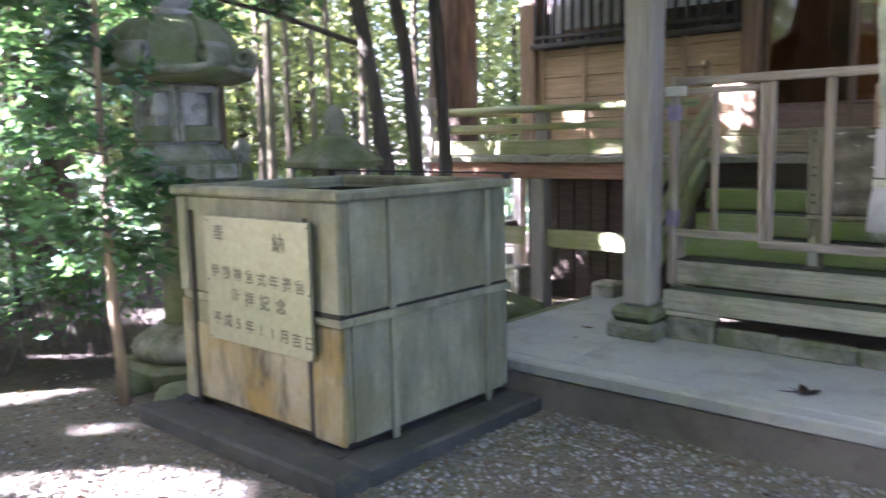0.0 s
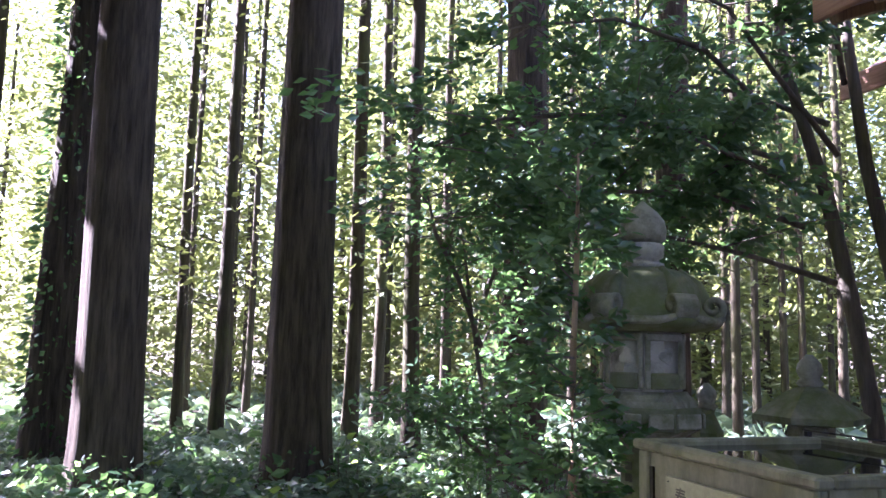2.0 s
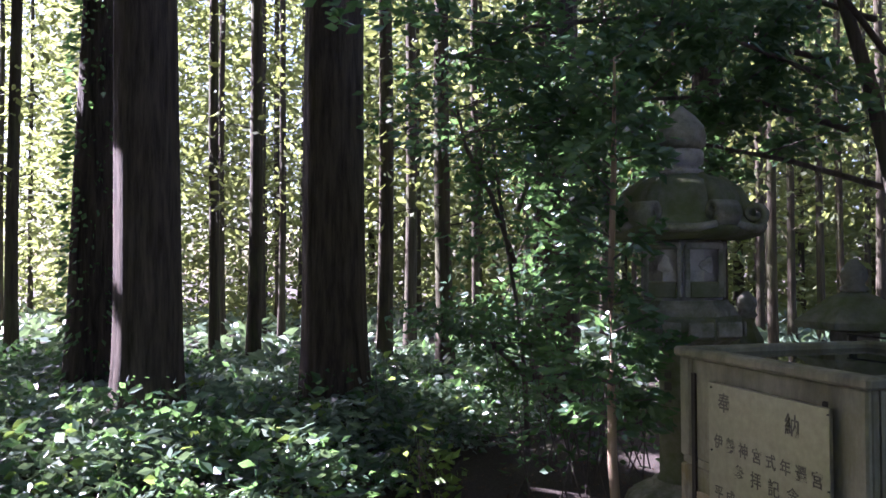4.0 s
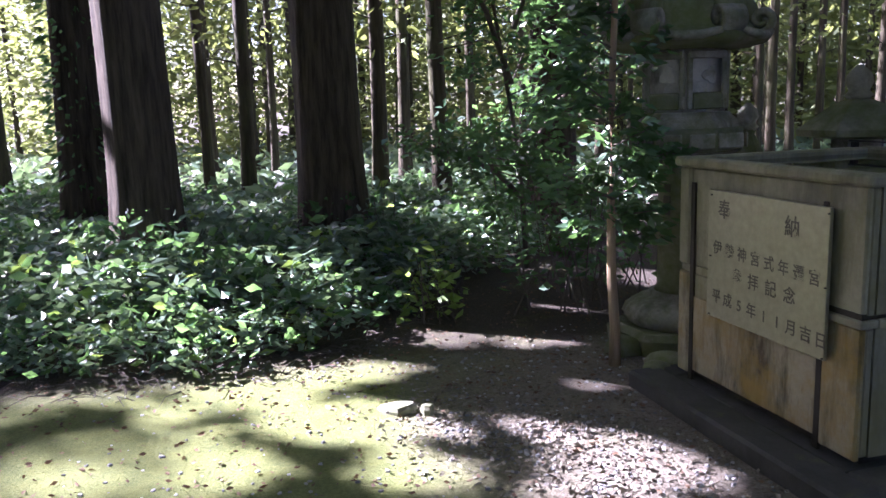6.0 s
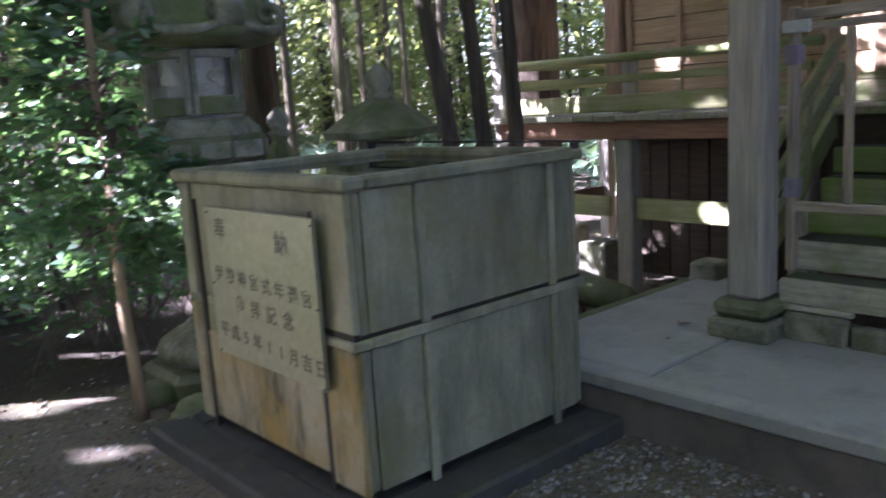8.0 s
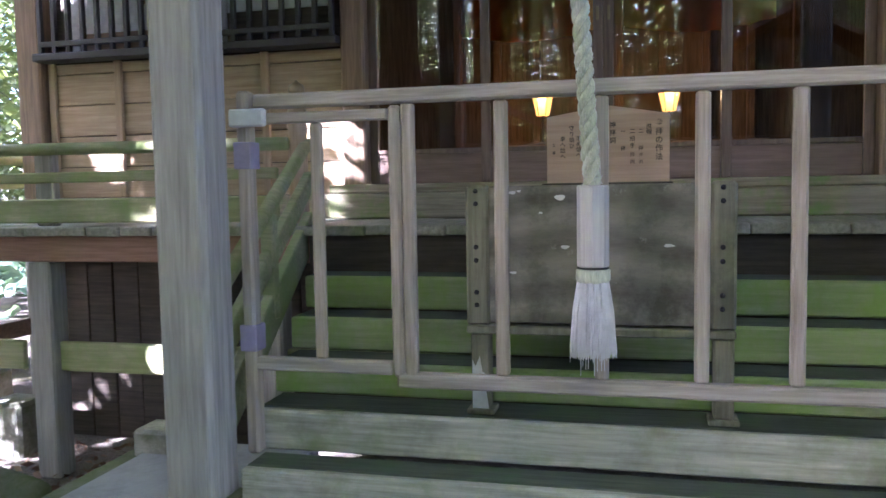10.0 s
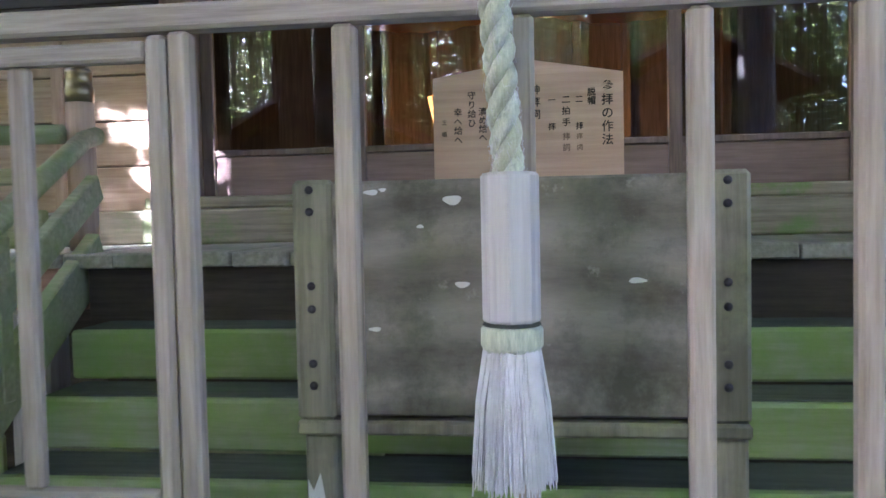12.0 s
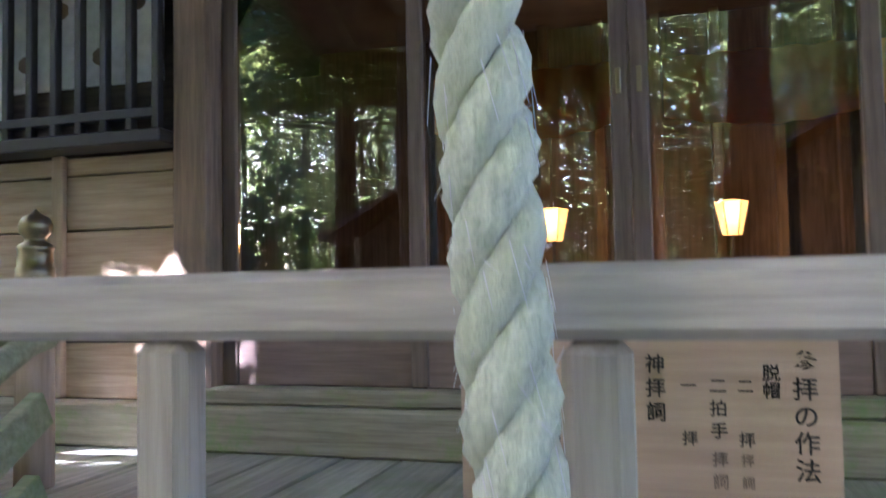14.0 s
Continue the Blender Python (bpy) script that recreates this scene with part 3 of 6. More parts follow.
def stair_rail(x_top, x_low):
    t = thing("stair_handrail", (x_top, 3.3, 0.8), "mossy sloping wooden handrail beside the steps", "handrail", "stair handrails")
    part("top_rail", tube([((x_low, 2.55, 1.27), 0.034), ((x_top, 3.74, 1.845), 0.034), ((x_top, 3.82, 1.865), 0.034)], 12), M_MRAIL, t, "", True)
    part("middle_rail", beam((x_low, 2.5, 1.0), (x_top, 3.8, 1.68), 0.045, 0.1), M_MRAIL, t)
    part("stringer", beam((x_low, 2.55, 0.78), (x_top, 3.8, 1.44), 0.05, 0.17), M_MRAIL, t)
    part("spindle", box(x_low + (x_top - x_low) * 0.45 - 0.03, x_low + (x_top - x_low) * 0.45 + 0.03, 3.09, 3.15, 1.05, 1.52, 0.006), M_MRAIL, t)
stair_rail(0.14, 0.3)
stair_rail(3.26, 3.1)

def newel(x):
    t = thing("newel_post", (x, 3.87, 1.45), "pale round newel post with a tarnished brass onion cap", "post", "newel posts")
    part("shaft", turned([(0.052, 0), (0.05, 0.555), (0.046, 0.56)], (x, 3.87, 1.45), 20), M_NEWEL, t, "", True)
    part("brass_cap", turned([(0.051, 0.545), (0.052, 0.6), (0.047, 0.605), (0.047, 0.65), (0.05, 0.655), (0.044, 0.665), (0.028, 0.675), (0.03, 0.685), (0.043, 0.7), (0.045, 0.72), (0.036, 0.74), (0.012, 0.753), (0.003, 0.765)], (x, 3.87, 1.45), 20), M_BRASS, t, "tarnished brass cap", True)
newel(0.05)
newel(3.33)

def build_gate():
    t = thing("barrier_gate", (1.7, 2.6, 0.77), "slim weathered wooden barrier with bars and a small hinged leaf", "gate")
    part("top_rail", box(0.44, 3.06, 2.572, 2.63, 1.932, 1.985, 0.008), M_RAIL, t)
    part("bottom_rail", box(0.98, 3.06, 2.575, 2.625, 0.9, 0.955, 0.008), M_RAIL, t)
    for x in (1.37, 1.715, 2.045, 2.345, 2.72):
        part("bar", box(x - 0.024, x + 0.024, 2.58, 2.622, 0.955, 1.931, 0.009), M_BAR, t)
    part("end_bar", box(1.01, 1.055, 2.578, 2.625, 0.92, 1.931, 0.008), M_BAR, t)
    leaf = part("leaf", box(0.965, 1.008, 2.572, 2.62, 0.94, 1.925, 0.01), M_BAR, t, "hinged leaf of the barrier")
    part("leaf_top", box(0.47, 0.964, 2.576, 2.616, 1.875, 1.915, 0.006), M_RAIL, leaf)
    part("leaf_bottom", box(0.41, 0.964, 2.574, 2.62, 0.945, 0.995, 0.006), M_RAIL, leaf)
    part("leaf_bar", box(0.66, 0.705, 2.582, 2.614, 0.995, 1.875, 0.008), M_BAR, leaf)
    part("jamb", box(0.375, 0.425, 2.565, 2.63, 0.62, 2.0, 0.01), M_BAR, t)
    part("latch_block", box(0.36, 0.5, 2.535, 2.571, 1.865, 1.93, 0.006), M_WHITE, t, "white painted latch block")
    for z in (1.76, 1.07):
        part("ribbon", box(0.366, 0.434, 2.556, 2.638, z - 0.05, z + 0.05, 0.003), M_LILAC, t, "faded purple tape band")
    part("far_jamb", box(3.06, 3.1, 2.57, 2.63, 0.8, 2.0, 0.008), M_BAR, t)


build_gate()

def build_offering_box():
    t = thing("offering_box", (1.69, 3.0, 0.77), "old grey wooden offering box with iron studs and slatted top", "offering box")
    part("front_panel", box(1.295, 2.085, 2.74, 2.775, 1.12, 1.63, 0.006), M_BOX, t)
    for x0, x1 in ((1.21, 1.297), (2.083, 2.17)):
        part("corner_board", box(x0, x1, 2.733, 2.785, 1.11, 1.635, 0.01), M_BOXEND, t)
        part("side_panel", box(x0 + 0.015, x1 - 0.015, 2.786, 3.33, 1.14, 1.6, 0.004), M_BOX, t)
        part("leg", box(x0 + 0.012, x1 - 0.004, 2.745, 2.82, 0.79, 1.08, 0.008), M_BOXEND, t)
        part("foot_pad", box(x0 - 0.005, x1 + 0.015, 2.73, 2.84, 0.771, 0.79, 0.004), M_BOXEND, t)
        part("rear_leg", box(x0 + 0.01, x1 - 0.01, 3.24, 3.32, 1.057, 1.14, 0.006), M_BOXEND, t)
        for z in (1.613, 1.566, 1.405, 1.355, 1.236, 1.188):
            c = ((x0 + x1) / 2 - 0.004, 2.733, z)
            bm = turned([(0.0095, 0), (0.009, 0.003), (0.005, 0.007), (0.001, 0.008)], (0, 0, 0), 10)
            bmesh.ops.transform(bm, matrix=Matrix.Translation(c) @ pose(0, 0, 0, 90, 0, 0), verts=bm.verts)
            part("stud", bm, M_BOLT, t, "rounded iron stud", True)
    bm = bmesh.new()
    loop = [bm.verts.new((1.226 + u * 0.066, 2.7435, 0.792 + v * 0.2)) for u, v in ((0.0, 0.0), (0.95, 0.0), (0.8, 0.35), (0.97, 0.62), (0.6, 0.7), (0.45, 1.0), (0.2, 0.8), (0.02, 0.92))]
    f = bm.faces.new(loop)
    r = bmesh.ops.extrude_face_region(bm, geom=[f])
    bmesh.ops.translate(bm, verts=[v for v in r["geom"] if isinstance(v, bmesh.types.BMVert)], vec=(0, 0.002, 0))
    bmesh.ops.recalc_face_normals(bm, faces=bm.faces)
    part("paint_patch", bm, M_WHITE, t, "flaking pale paint on the leg")
    part("ledge", box(1.21, 2.17, 2.728, 2.80, 1.08, 1.112, 0.006), M_BOXEND, t)
    part("back_panel", box(1.225, 2.155, 3.3, 3.335, 1.14, 1.6, 0.004), M_BOX, t)
    part("floor_panel", box(1.24, 2.14, 2.8, 3.3, 1.12, 1.14, 0.0), M_DARKWOOD, t)
    for i in range(12):
        x = 1.27 + i * 0.076
        part("slat", box(x - 0.03, x + 0.03, 2.79, 3.29, 1.572, 1.588, 0.004, None, Matrix.Rotation(radians(36 if i < 6 else -36), 4, "Y")), M_BOXEND, t)
    part("cross_rail", box(1.45, 1.97, 3.12, 3.15, 1.6, 1.637, 0.004), M_DARKWOOD, t)
    # added dark sheet under the slats stands in for the shade inside
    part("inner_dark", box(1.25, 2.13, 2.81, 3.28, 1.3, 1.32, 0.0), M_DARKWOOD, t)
    # pale lichen or paper remains on the panel
    for x, z, w, h in ((1.385, 1.605, 0.016, 0.006), (1.41, 1.61, 0.008, 0.004), (1.56, 1.585, 0.02, 0.0105), (1.578, 1.405, 0.016, 0.007), (1.943, 1.41, 0.019, 0.006), (1.387, 1.31, 0.014, 0.005), (1.49, 1.53, 0.008, 0.004), (1.235, 1.3, 0.007, 0.005)):
        bm = turned([(1, 0), (0.96, 0.4), (0.5, 0.6)], (0, 0, 0), 14, None, lambda a, r, zz: r * (1 + 0.13 * math.sin(3 * a + 40 * x)))
        bmesh.ops.transform(bm, matrix=Matrix.Translation((x, 2.7402, z)) @ pose(0, 0, 0, 90, 0, 0) @ Matrix.Diagonal((w, h, 0.0015, 1)), verts=bm.verts)
        part("paper_scrap", bm, M_WHITE, t, "white paper scrap")


build_offering_box()

def build_signboard():
    t = thing("instruction_board", (1.71, 3.14, 1.6), "pale wooden prayer instruction board with brushed black writing", "sign board")
    bm = bmesh.new()
    pts = [(1.472, 1.638), (1.955, 1.638), (1.955, 1.905), (1.715, 1.945), (1.472, 1.905)]
    f = bm.faces.new([bm.verts.new((x, 3.125, z)) for x, z in pts])
    r = bmesh.ops.extrude_face_region(bm, geom=[f])
    bmesh.ops.translate(bm, verts=[v for v in r["geom"] if isinstance(v, bmesh.types.BMVert)], vec=(0, 0.018, 0))
    bmesh.ops.recalc_face_normals(bm, faces=bm.faces)
    part("panel", bm, M_SIGNWOOD, t)
    m = pose(0, 3.1235, 0, 90, 0, 0)
    def col(text, size, x, z, pitch, mat=M_INK):
        for i, ch in enumerate(text):
            if ch != " ":
                words(ch, size, Matrix.Translation((x, 0, z - i * pitch)) @ m, mat, t)
    col("参拝の作法", 0.03, 1.915, 1.868, 0.0335)
    col("脱帽", 0.022, 1.876, 1.855, 0.022)
    col("二  拝", 0.02, 1.845, 1.838, 0.0225)
    col("二拍手", 0.022, 1.812, 1.838, 0.0285)
    col("一  拝", 0.02, 1.776, 1.838, 0.0225)
    col("神拝詞", 0.026, 1.735, 1.865, 0.031)
    col("祓へ給ひ", 0.022, 1.64, 1.845, 0.025)
    col("清め給へ", 0.022, 1.6, 1.815, 0.022)
    col("守り給ひ", 0.022, 1.572, 1.857, 0.0235)
    col("幸へ給へ", 0.022, 1.536, 1.815, 0.0235)
    col("三唱", 0.014, 1.5, 1.79, 0.03)
    col("拝詞", 0.02, 1.812, 1.745, 0.028, M_FADED)
    col("拝詞", 0.016, 1.845, 1.745, 0.028, M_FADED)


build_signboard()

# ---- bell rope ----
def build_rope():
    t = thing("bell_rope", (1.692, 2.5, 1.1), "thick twisted pale hemp bell rope with wooden case and tassel", "bell rope")
    def axis(z):
        return Vector((1.692 - 0.065 * (z - 1.6), 2.5, z))
    for k in range(3):
        rows = []
        for i in range(150):
            z = 1.60 + 2.05 * i / 149
            a = z * 2 * math.pi / 0.15 + k * 2 * math.pi / 3
            rows.append((axis(z) + Vector((0.0155 * math.cos(a), 0.0155 * math.sin(a), 0)), 0.0165 + 0.0012 * math.sin(z * 40 + k)))
        part("strand", tube(rows, 9), M_ROPE, t, "", True)
    bm = bmesh.new()
    for i in range(520):
        z = 1.62 + 1.5 * random.random() ** 2.4
        a = random.uniform(0, 6.28)
        p = axis(z) + Vector((0.03 * math.cos(a), 0.03 * math.sin(a), 0))
        q = p + Vector((0.009 * math.cos(a + 1.2), 0.009 * math.sin(a + 1.2), random.uniform(-0.04, 0.012))) * random.uniform(0.3, 1.2)
        tube([(p, 0.0005), (q, 0.0003)], 3, bm, False)
    tagged(part("fibre_fuzz", bm, M_TASSEL, t), kind="stuff")
    part("case", turned([(0.05, 1.358), (0.053, 1.363), (0.053, 1.622), (0.048, 1.628)], (1.692, 2.5, 0), 8), M_CASE, t, "faceted bleached wooden case")
    part("binding", turned([(0.05, 1.305), (0.057, 1.315), (0.057, 1.345), (0.05, 1.353)], (1.692, 2.5, 0), 20), M_ROPE, t, "pale cord binding", True)
    bm = bmesh.new()
    rnd = random.Random(4)
    for i in range(420):
        a, rr = rnd.uniform(0, 6.283), math.sqrt(rnd.uniform(0.1, 1))
        r0, r1 = 0.05 * rr, 0.079 * rr
        zb = rnd.uniform(1.05, 1.085) - (0.05 if rnd.random() < 0.03 else 0)
        c = Vector((1.692, 2.5, 0))
        d = Vector((math.cos(a), math.sin(a), 0))
        e = Vector((math.cos(a + rnd.uniform(-0.15, 0.15)), math.sin(a + rnd.uniform(-0.1, 0.1)), 0))
        tube([(c + d * r0 + Vector((0, 0, 1.315)), 0.003), (c + e * (r0 * 0.4 + r1 * 0.6) + Vector((0, 0, 1.21)), 0.003), (c + e * r1 + Vector((0, 0, zb)), 0.0016)], 4, bm, False)
    tagged(part("tassel", bm, M_TASSEL, t, "white frayed hemp tassel"), kind="stuff")
    part("tie", turned([(0.05, 1.349), (0.0535, 1.353), (0.05, 1.358)], (1.692, 2.5, 0), 20), M_PLINTH, t, "dark cord tie")


build_rope()

# ---- veranda ----
deck = thing("veranda_floor", (-0.5, 4.0, 1.4), "grey weathered veranda boards laid front to back", "floor", kind="structure")
x = -2.87
i = 0
while x < 6.0:
    w = 0.19 + 0.02 * ((i * 7) % 5) / 4
    part("plank", box(x, x + w - 0.005, 3.575 + 0.006 * ((i * 5) % 4), 4.43, 1.395 + 0.002 * (i % 3), 1.445 + 0.002 * (i % 3), 0.006), M_DECK, deck)
    x += w
    i += 1
for i in range(14):
    part("plank", box(-2.87, -2.2, 4.44 + i * 0.2, 4.635 + i * 0.2, 1.395, 1.446, 0.006), M_DECK, deck)

frame_ = thing("veranda_frame", (-1.4, 3.7, 0), "weathered reddish timber frame under the veranda", "timber frame", kind="structure")
part("front_beam", box(-2.8, 0.2, 3.66, 3.75, 1.25, 1.394, 0.008), M_REDBEAM, frame_)
part("front_beam", box(3.2, 5.9, 3.66, 3.75, 1.25, 1.394, 0.008), M_REDBEAM, frame_)
for px in (-2.74, -1.45, -0.05, 3.45, 4.8):
    part("post", box(px - 0.075, px + 0.075, 3.652, 3.795, 0.0, 1.249, 0.012), M_POST, frame_)
    part("brace_board", box(px + 0.076, px + (1.13 if px < -2 else 1.249) , 3.7, 3.735, 0.62, 0.79, 0.008), M_MRAIL, frame_)
part("side_beam", box(-2.79, -2.7, 3.76, 7.2, 1.25, 1.394, 0.008), M_REDBEAM, frame_)
part("back_post", box(-2.8, -2.68, 5.1, 5.22, 0.0, 1.249, 0.01), M_POST, frame_)
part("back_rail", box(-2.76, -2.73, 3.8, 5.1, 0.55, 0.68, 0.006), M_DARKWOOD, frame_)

def foundation(x, y, s, z):
    t = thing("foundation_stone", (x, y, 0.0), "squared grey mossy foundation stone on the earth", "stone", "foundation stones")
    part("block", box(x - s, x + s, y - s, y + s, -0.05, z, 0.02), M_STONE, t)
foundation(-0.62, 3.52, 0.11, 0.4)
foundation(-2.0, 4.05, 0.14, 0.34)
foundation(-3.0, 4.9, 0.12, 0.3)
log = tagged(part("fallen_timber", tube([((-2.75, 3.2, 0.17), 0.12), ((-1.6, 3.1, 0.2), 0.13), ((-0.95, 2.95, 0.17), 0.11)], 12), M_STONEMOSS, None, "", True), "mossy round timber lying on the earth", "log")

rail = thing("veranda_railing", (-1.4, 3.74, 1.45), "sun-dappled mossy wooden veranda railing", "railing")
for z0, z1, y0, y1, mt in ((1.465, 1.60, 3.70, 3.735, M_MRAIL), (1.69, 1.75, 3.70, 3.735, M_MRAIL)):
    part("rail_board", box(-2.8, 0.0, y0, y1, z0, z1, 0.008), mt, rail)
part("top_rail", tube([((-2.82, 3.72, 1.885), 0.036), ((-1.4, 3.715, 1.88), 0.034), ((0.02, 3.8, 1.875), 0.036)], 12), M_MRAIL, rail, "", True)
for px in (-1.45,):
    part("baluster", box(px - 0.06, px + 0.06, 3.736, 3.80, 1.447, 1.86, 0.008), M_POST, rail)
part("corner_post", box(-2.86, -2.74, 3.66, 3.78, 1.0, 2.04, 0.012), M_POST, rail)
for z in (1.53, 1.72):
    part("side_board", box(-2.82, -2.785, 3.79, 6.8, z - 0.05, z + 0.045, 0.006), M_MRAIL, rail)
part("side_top", tube([((-2.8, 3.75, 1.885), 0.034), ((-2.8, 6.8, 1.885), 0.034)], 10), M_MRAIL, rail, "", True)

# ---- hall front ----
wall = thing("wall_front", (0.5, 4.55, 1.4), "tan horizontal board wall between timber studs", "wall", kind="structure")
def board_bay(x0, x1, z0, z1):
    z = z0
    k = 0
    while z < z1 - 0.02:
        h = min(0.205, z1 - z)
        part("board", box(x0, x1, 4.52 + 0.004 * (k % 2), 4.56, z, z + h - 0.006, 0.004), M_BOARD, wall)
        z += h
        k += 1
for x0, x1 in ((-2.02, 0.09), (3.3, 5.2)):
    board_bay(x0, x1, 1.6, 2.49)
    part("backing", box(x0, x1, 4.565, 4.6, 1.4, 4.2, 0.0), M_DARKWOOD, wall)
    part("ledger", box(x0, x1, 4.42, 4.53, 1.447, 1.598, 0.008), M_SILL, wall)
    for xs in (x0 + 0.02, x0 + 0.52, x0 + 1.04, x0 + 1.56):
        part("stud", box(xs, xs + 0.05, 4.49, 4.519, 1.6, 2.49, 0.004), M_BOARDV, wall)
for x0, x1 in ((-2.2, -2.02), (0.09, 0.235), (3.05, 3.2), (5.2, 5.38)):
    part("pillar", box(x0, x1, 4.44, 4.6, 1.447 if x0 in (-2.2, 5.2) else 1.64, 4.2, 0.012), M_PILLAR, wall)
part("ground_beam", box(0.0, 3.3, 4.40, 4.6, 1.447, 1.6, 0.01), M_SILL, wall, "mossy ground beam below the doors")
part("threshold", box(0.0, 3.3, 4.43, 4.6, 1.602, 1.655, 0.008), M_SILL, wall)
part("lintel", box(0.236, 3.05, 4.47, 4.6, 3.42, 3.6, 0.008), M_PILLAR, wall)
part("upper_wall", box(0.236, 3.05, 4.5, 4.6, 3.61, 4.2, 0.0), M_DARKWOOD, wall)
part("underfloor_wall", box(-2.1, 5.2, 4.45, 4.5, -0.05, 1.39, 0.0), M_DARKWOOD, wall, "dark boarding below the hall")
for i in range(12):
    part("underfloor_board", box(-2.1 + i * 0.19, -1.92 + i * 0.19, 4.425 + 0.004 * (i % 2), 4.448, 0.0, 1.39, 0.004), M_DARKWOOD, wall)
side = thing("wall_side", (-2.1, 6.5, 1.4), "brown timber side wall of the hall", "wall", kind="structure")
part("boards", box(-2.15, -2.08, 4.61, 8.6, 0.0, 4.2, 0.0), M_BOARD, side)
for i in range(13):
    part("board", box(-2.165, -2.151, 4.61, 8.6, 1.6 + i * 0.2, 1.79 + i * 0.2, 0.003), M_BOARD, side)
part("rear", box(-2.15, 5.4, 8.61, 8.7, 0.0, 4.2, 0.0), M_INNER, side)
part("other_side", box(5.31, 5.38, 4.61, 8.6, 0.0, 4.2, 0.0), M_BOARD, side)

def lattice(x0, x1):
    t = thing("window_lattice", ((x0 + x1) / 2, 4.48, 2.54), "black vertical lattice window over white paper with round crests", "window", "lattice windows", "structure")
    part("sill", box(x0 - 0.04, x1 + 0.04, 4.37, 4.515, 2.492, 2.54, 0.006), M_BLACK, t)
    part("lower_rail", box(x0, x1, 4.40, 4.44, 2.585, 2.62, 0.004), M_BLACK, t)
    n = int((x1 - x0) / 0.105)
    for i in range(n + 1):
        xx = x0 + (x1 - x0) * i / n
        part("bar", box(xx - 0.014, xx + 0.014, 4.402, 4.436, 2.541, 3.6, 0.003), M_BLACK, t)
    part("top_rail", box(x0, x1, 4.38, 4.44, 3.6, 3.66, 0.004), M_BLACK, t)
    part("paper", box(x0 + 0.1, x1 - 0.75, 4.53, 4.545, 2.545, 3.6, 0.0), M_PAPER, t, "white paper panel")
    part("paper", box(x1 - 0.74, x1 - 0.06, 4.53, 4.545, 2.75, 3.6, 0.0), M_PAPER, t, "white paper panel")
    # dark sheet below the paper stands in for the unlit inside
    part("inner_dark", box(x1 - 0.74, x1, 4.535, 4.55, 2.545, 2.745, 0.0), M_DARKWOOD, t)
    part("low_board", box(x0 + 0.3, x1 - 0.75, 4.45, 4.47, 2.541, 2.66, 0.004), M_BEAM, t)
    for k in range(8):
        bm = turned([(0.034, 0), (0.03, 0.002)], (0, 0, 0), 14, None, lambda a, r, z: r * (0.86 + 0.14 * abs(math.sin(4 * a))))
        bmesh.ops.transform(bm, matrix=Matrix.Translation((x1 - 0.16 - 0.17 * k, 4.5295, 2.86 if k % 2 else 3.05)) @ pose(0, 0, 0, 90, 0, 0), verts=bm.verts)
        part("crest", bm, M_FADED, t, "faint round crest on the paper")
    part("cord", tube([((x1 - 0.03, 4.47, 3.59), 0.012), ((x1 - 0.035, 4.47, 2.95), 0.012), ((x1 - 0.035, 4.47, 2.85), 0.02)], 8), M_REDCORD, t, "hanging red cord")
lattice(-1.98, 0.05)
lattice(3.34, 5.15)

def door(x0, x1, k):
    t = thing("door_%d" % k, ((x0 + x1) / 2, 4.52, 1.655), "brown framed sliding glass door, closed", "door", "sliding glass doors", "structure")
    y = 4.52 if k in (1, 4) else 4.505
    for a in (x0, x1 - 0.055):
        part("stile", box(a, a + 0.055, y, y + 0.035, 1.656, 3.42, 0.005), M_FRAME, t)
    part("bottom_panel", box(x0 + 0.056, x1 - 0.056, y + 0.008, y + 0.03, 1.656, 1.83, 0.004), M_DOORPANEL, t)
    part("lower_rail", box(x0 + 0.056, x1 - 0.056, y, y + 0.034, 1.831, 1.86, 0.004), M_FRAME, t)
    part("top_rail", box(x0 + 0.056, x1 - 0.056, y, y + 0.034, 3.36, 3.42, 0.004), M_FRAME, t)
    pane = part("pane", box(x0 + 0.056, x1 - 0.056, y + 0.014, y + 0.02, 1.861, 3.36, 0.0), M_GLASS, t, "clear reflecting glass pane")
    pane.visible_shadow = False
    if k in (2, 3):
        xx = x1 - 0.03 if k == 2 else x0 + 0.03
        part("finger_pull", box(xx - 0.008, xx + 0.008, y - 0.004, y + 0.001, 2.55, 2.63, 0.002), M_BRASS, t)
for k, (x0, x1) in enumerate(((0.24, 0.985), (0.93, 1.635), (1.637, 2.325), (2.27, 3.045)), 1):
    door(x0, x1, k)

# ---- hall inside ----
room = thing("hall_interior", (1.6, 6.5, 1.5), "dim timber hall interior", "room", kind="structure")
part("floor_boards", box(-2.05, 5.3, 4.62, 8.6, 1.5, 1.6, 0.0), M_BEAM, room)
tagged(part("ceiling", box(-2.05, 5.3, 4.62, 8.6, 3.9, 4.0, 0.0), M_DARKWOOD), "dark timber ceiling", "ceiling", kind="structure")
for i in range(9):
    xx = 0.0 + i * 0.4
    part("back_post", box(xx, xx + 0.07, 7.9, 8.0, 1.6, 3.9, 0.004), M_INNER, room)
part("back_screen", box(-1.0, 4.4, 8.02, 8.06, 1.6, 3.9, 0.0), M_INNER, room)
part("altar_step", box(0.4, 2.9, 7.2, 7.85, 1.6, 2.0, 0.01), M_BEAM, room)
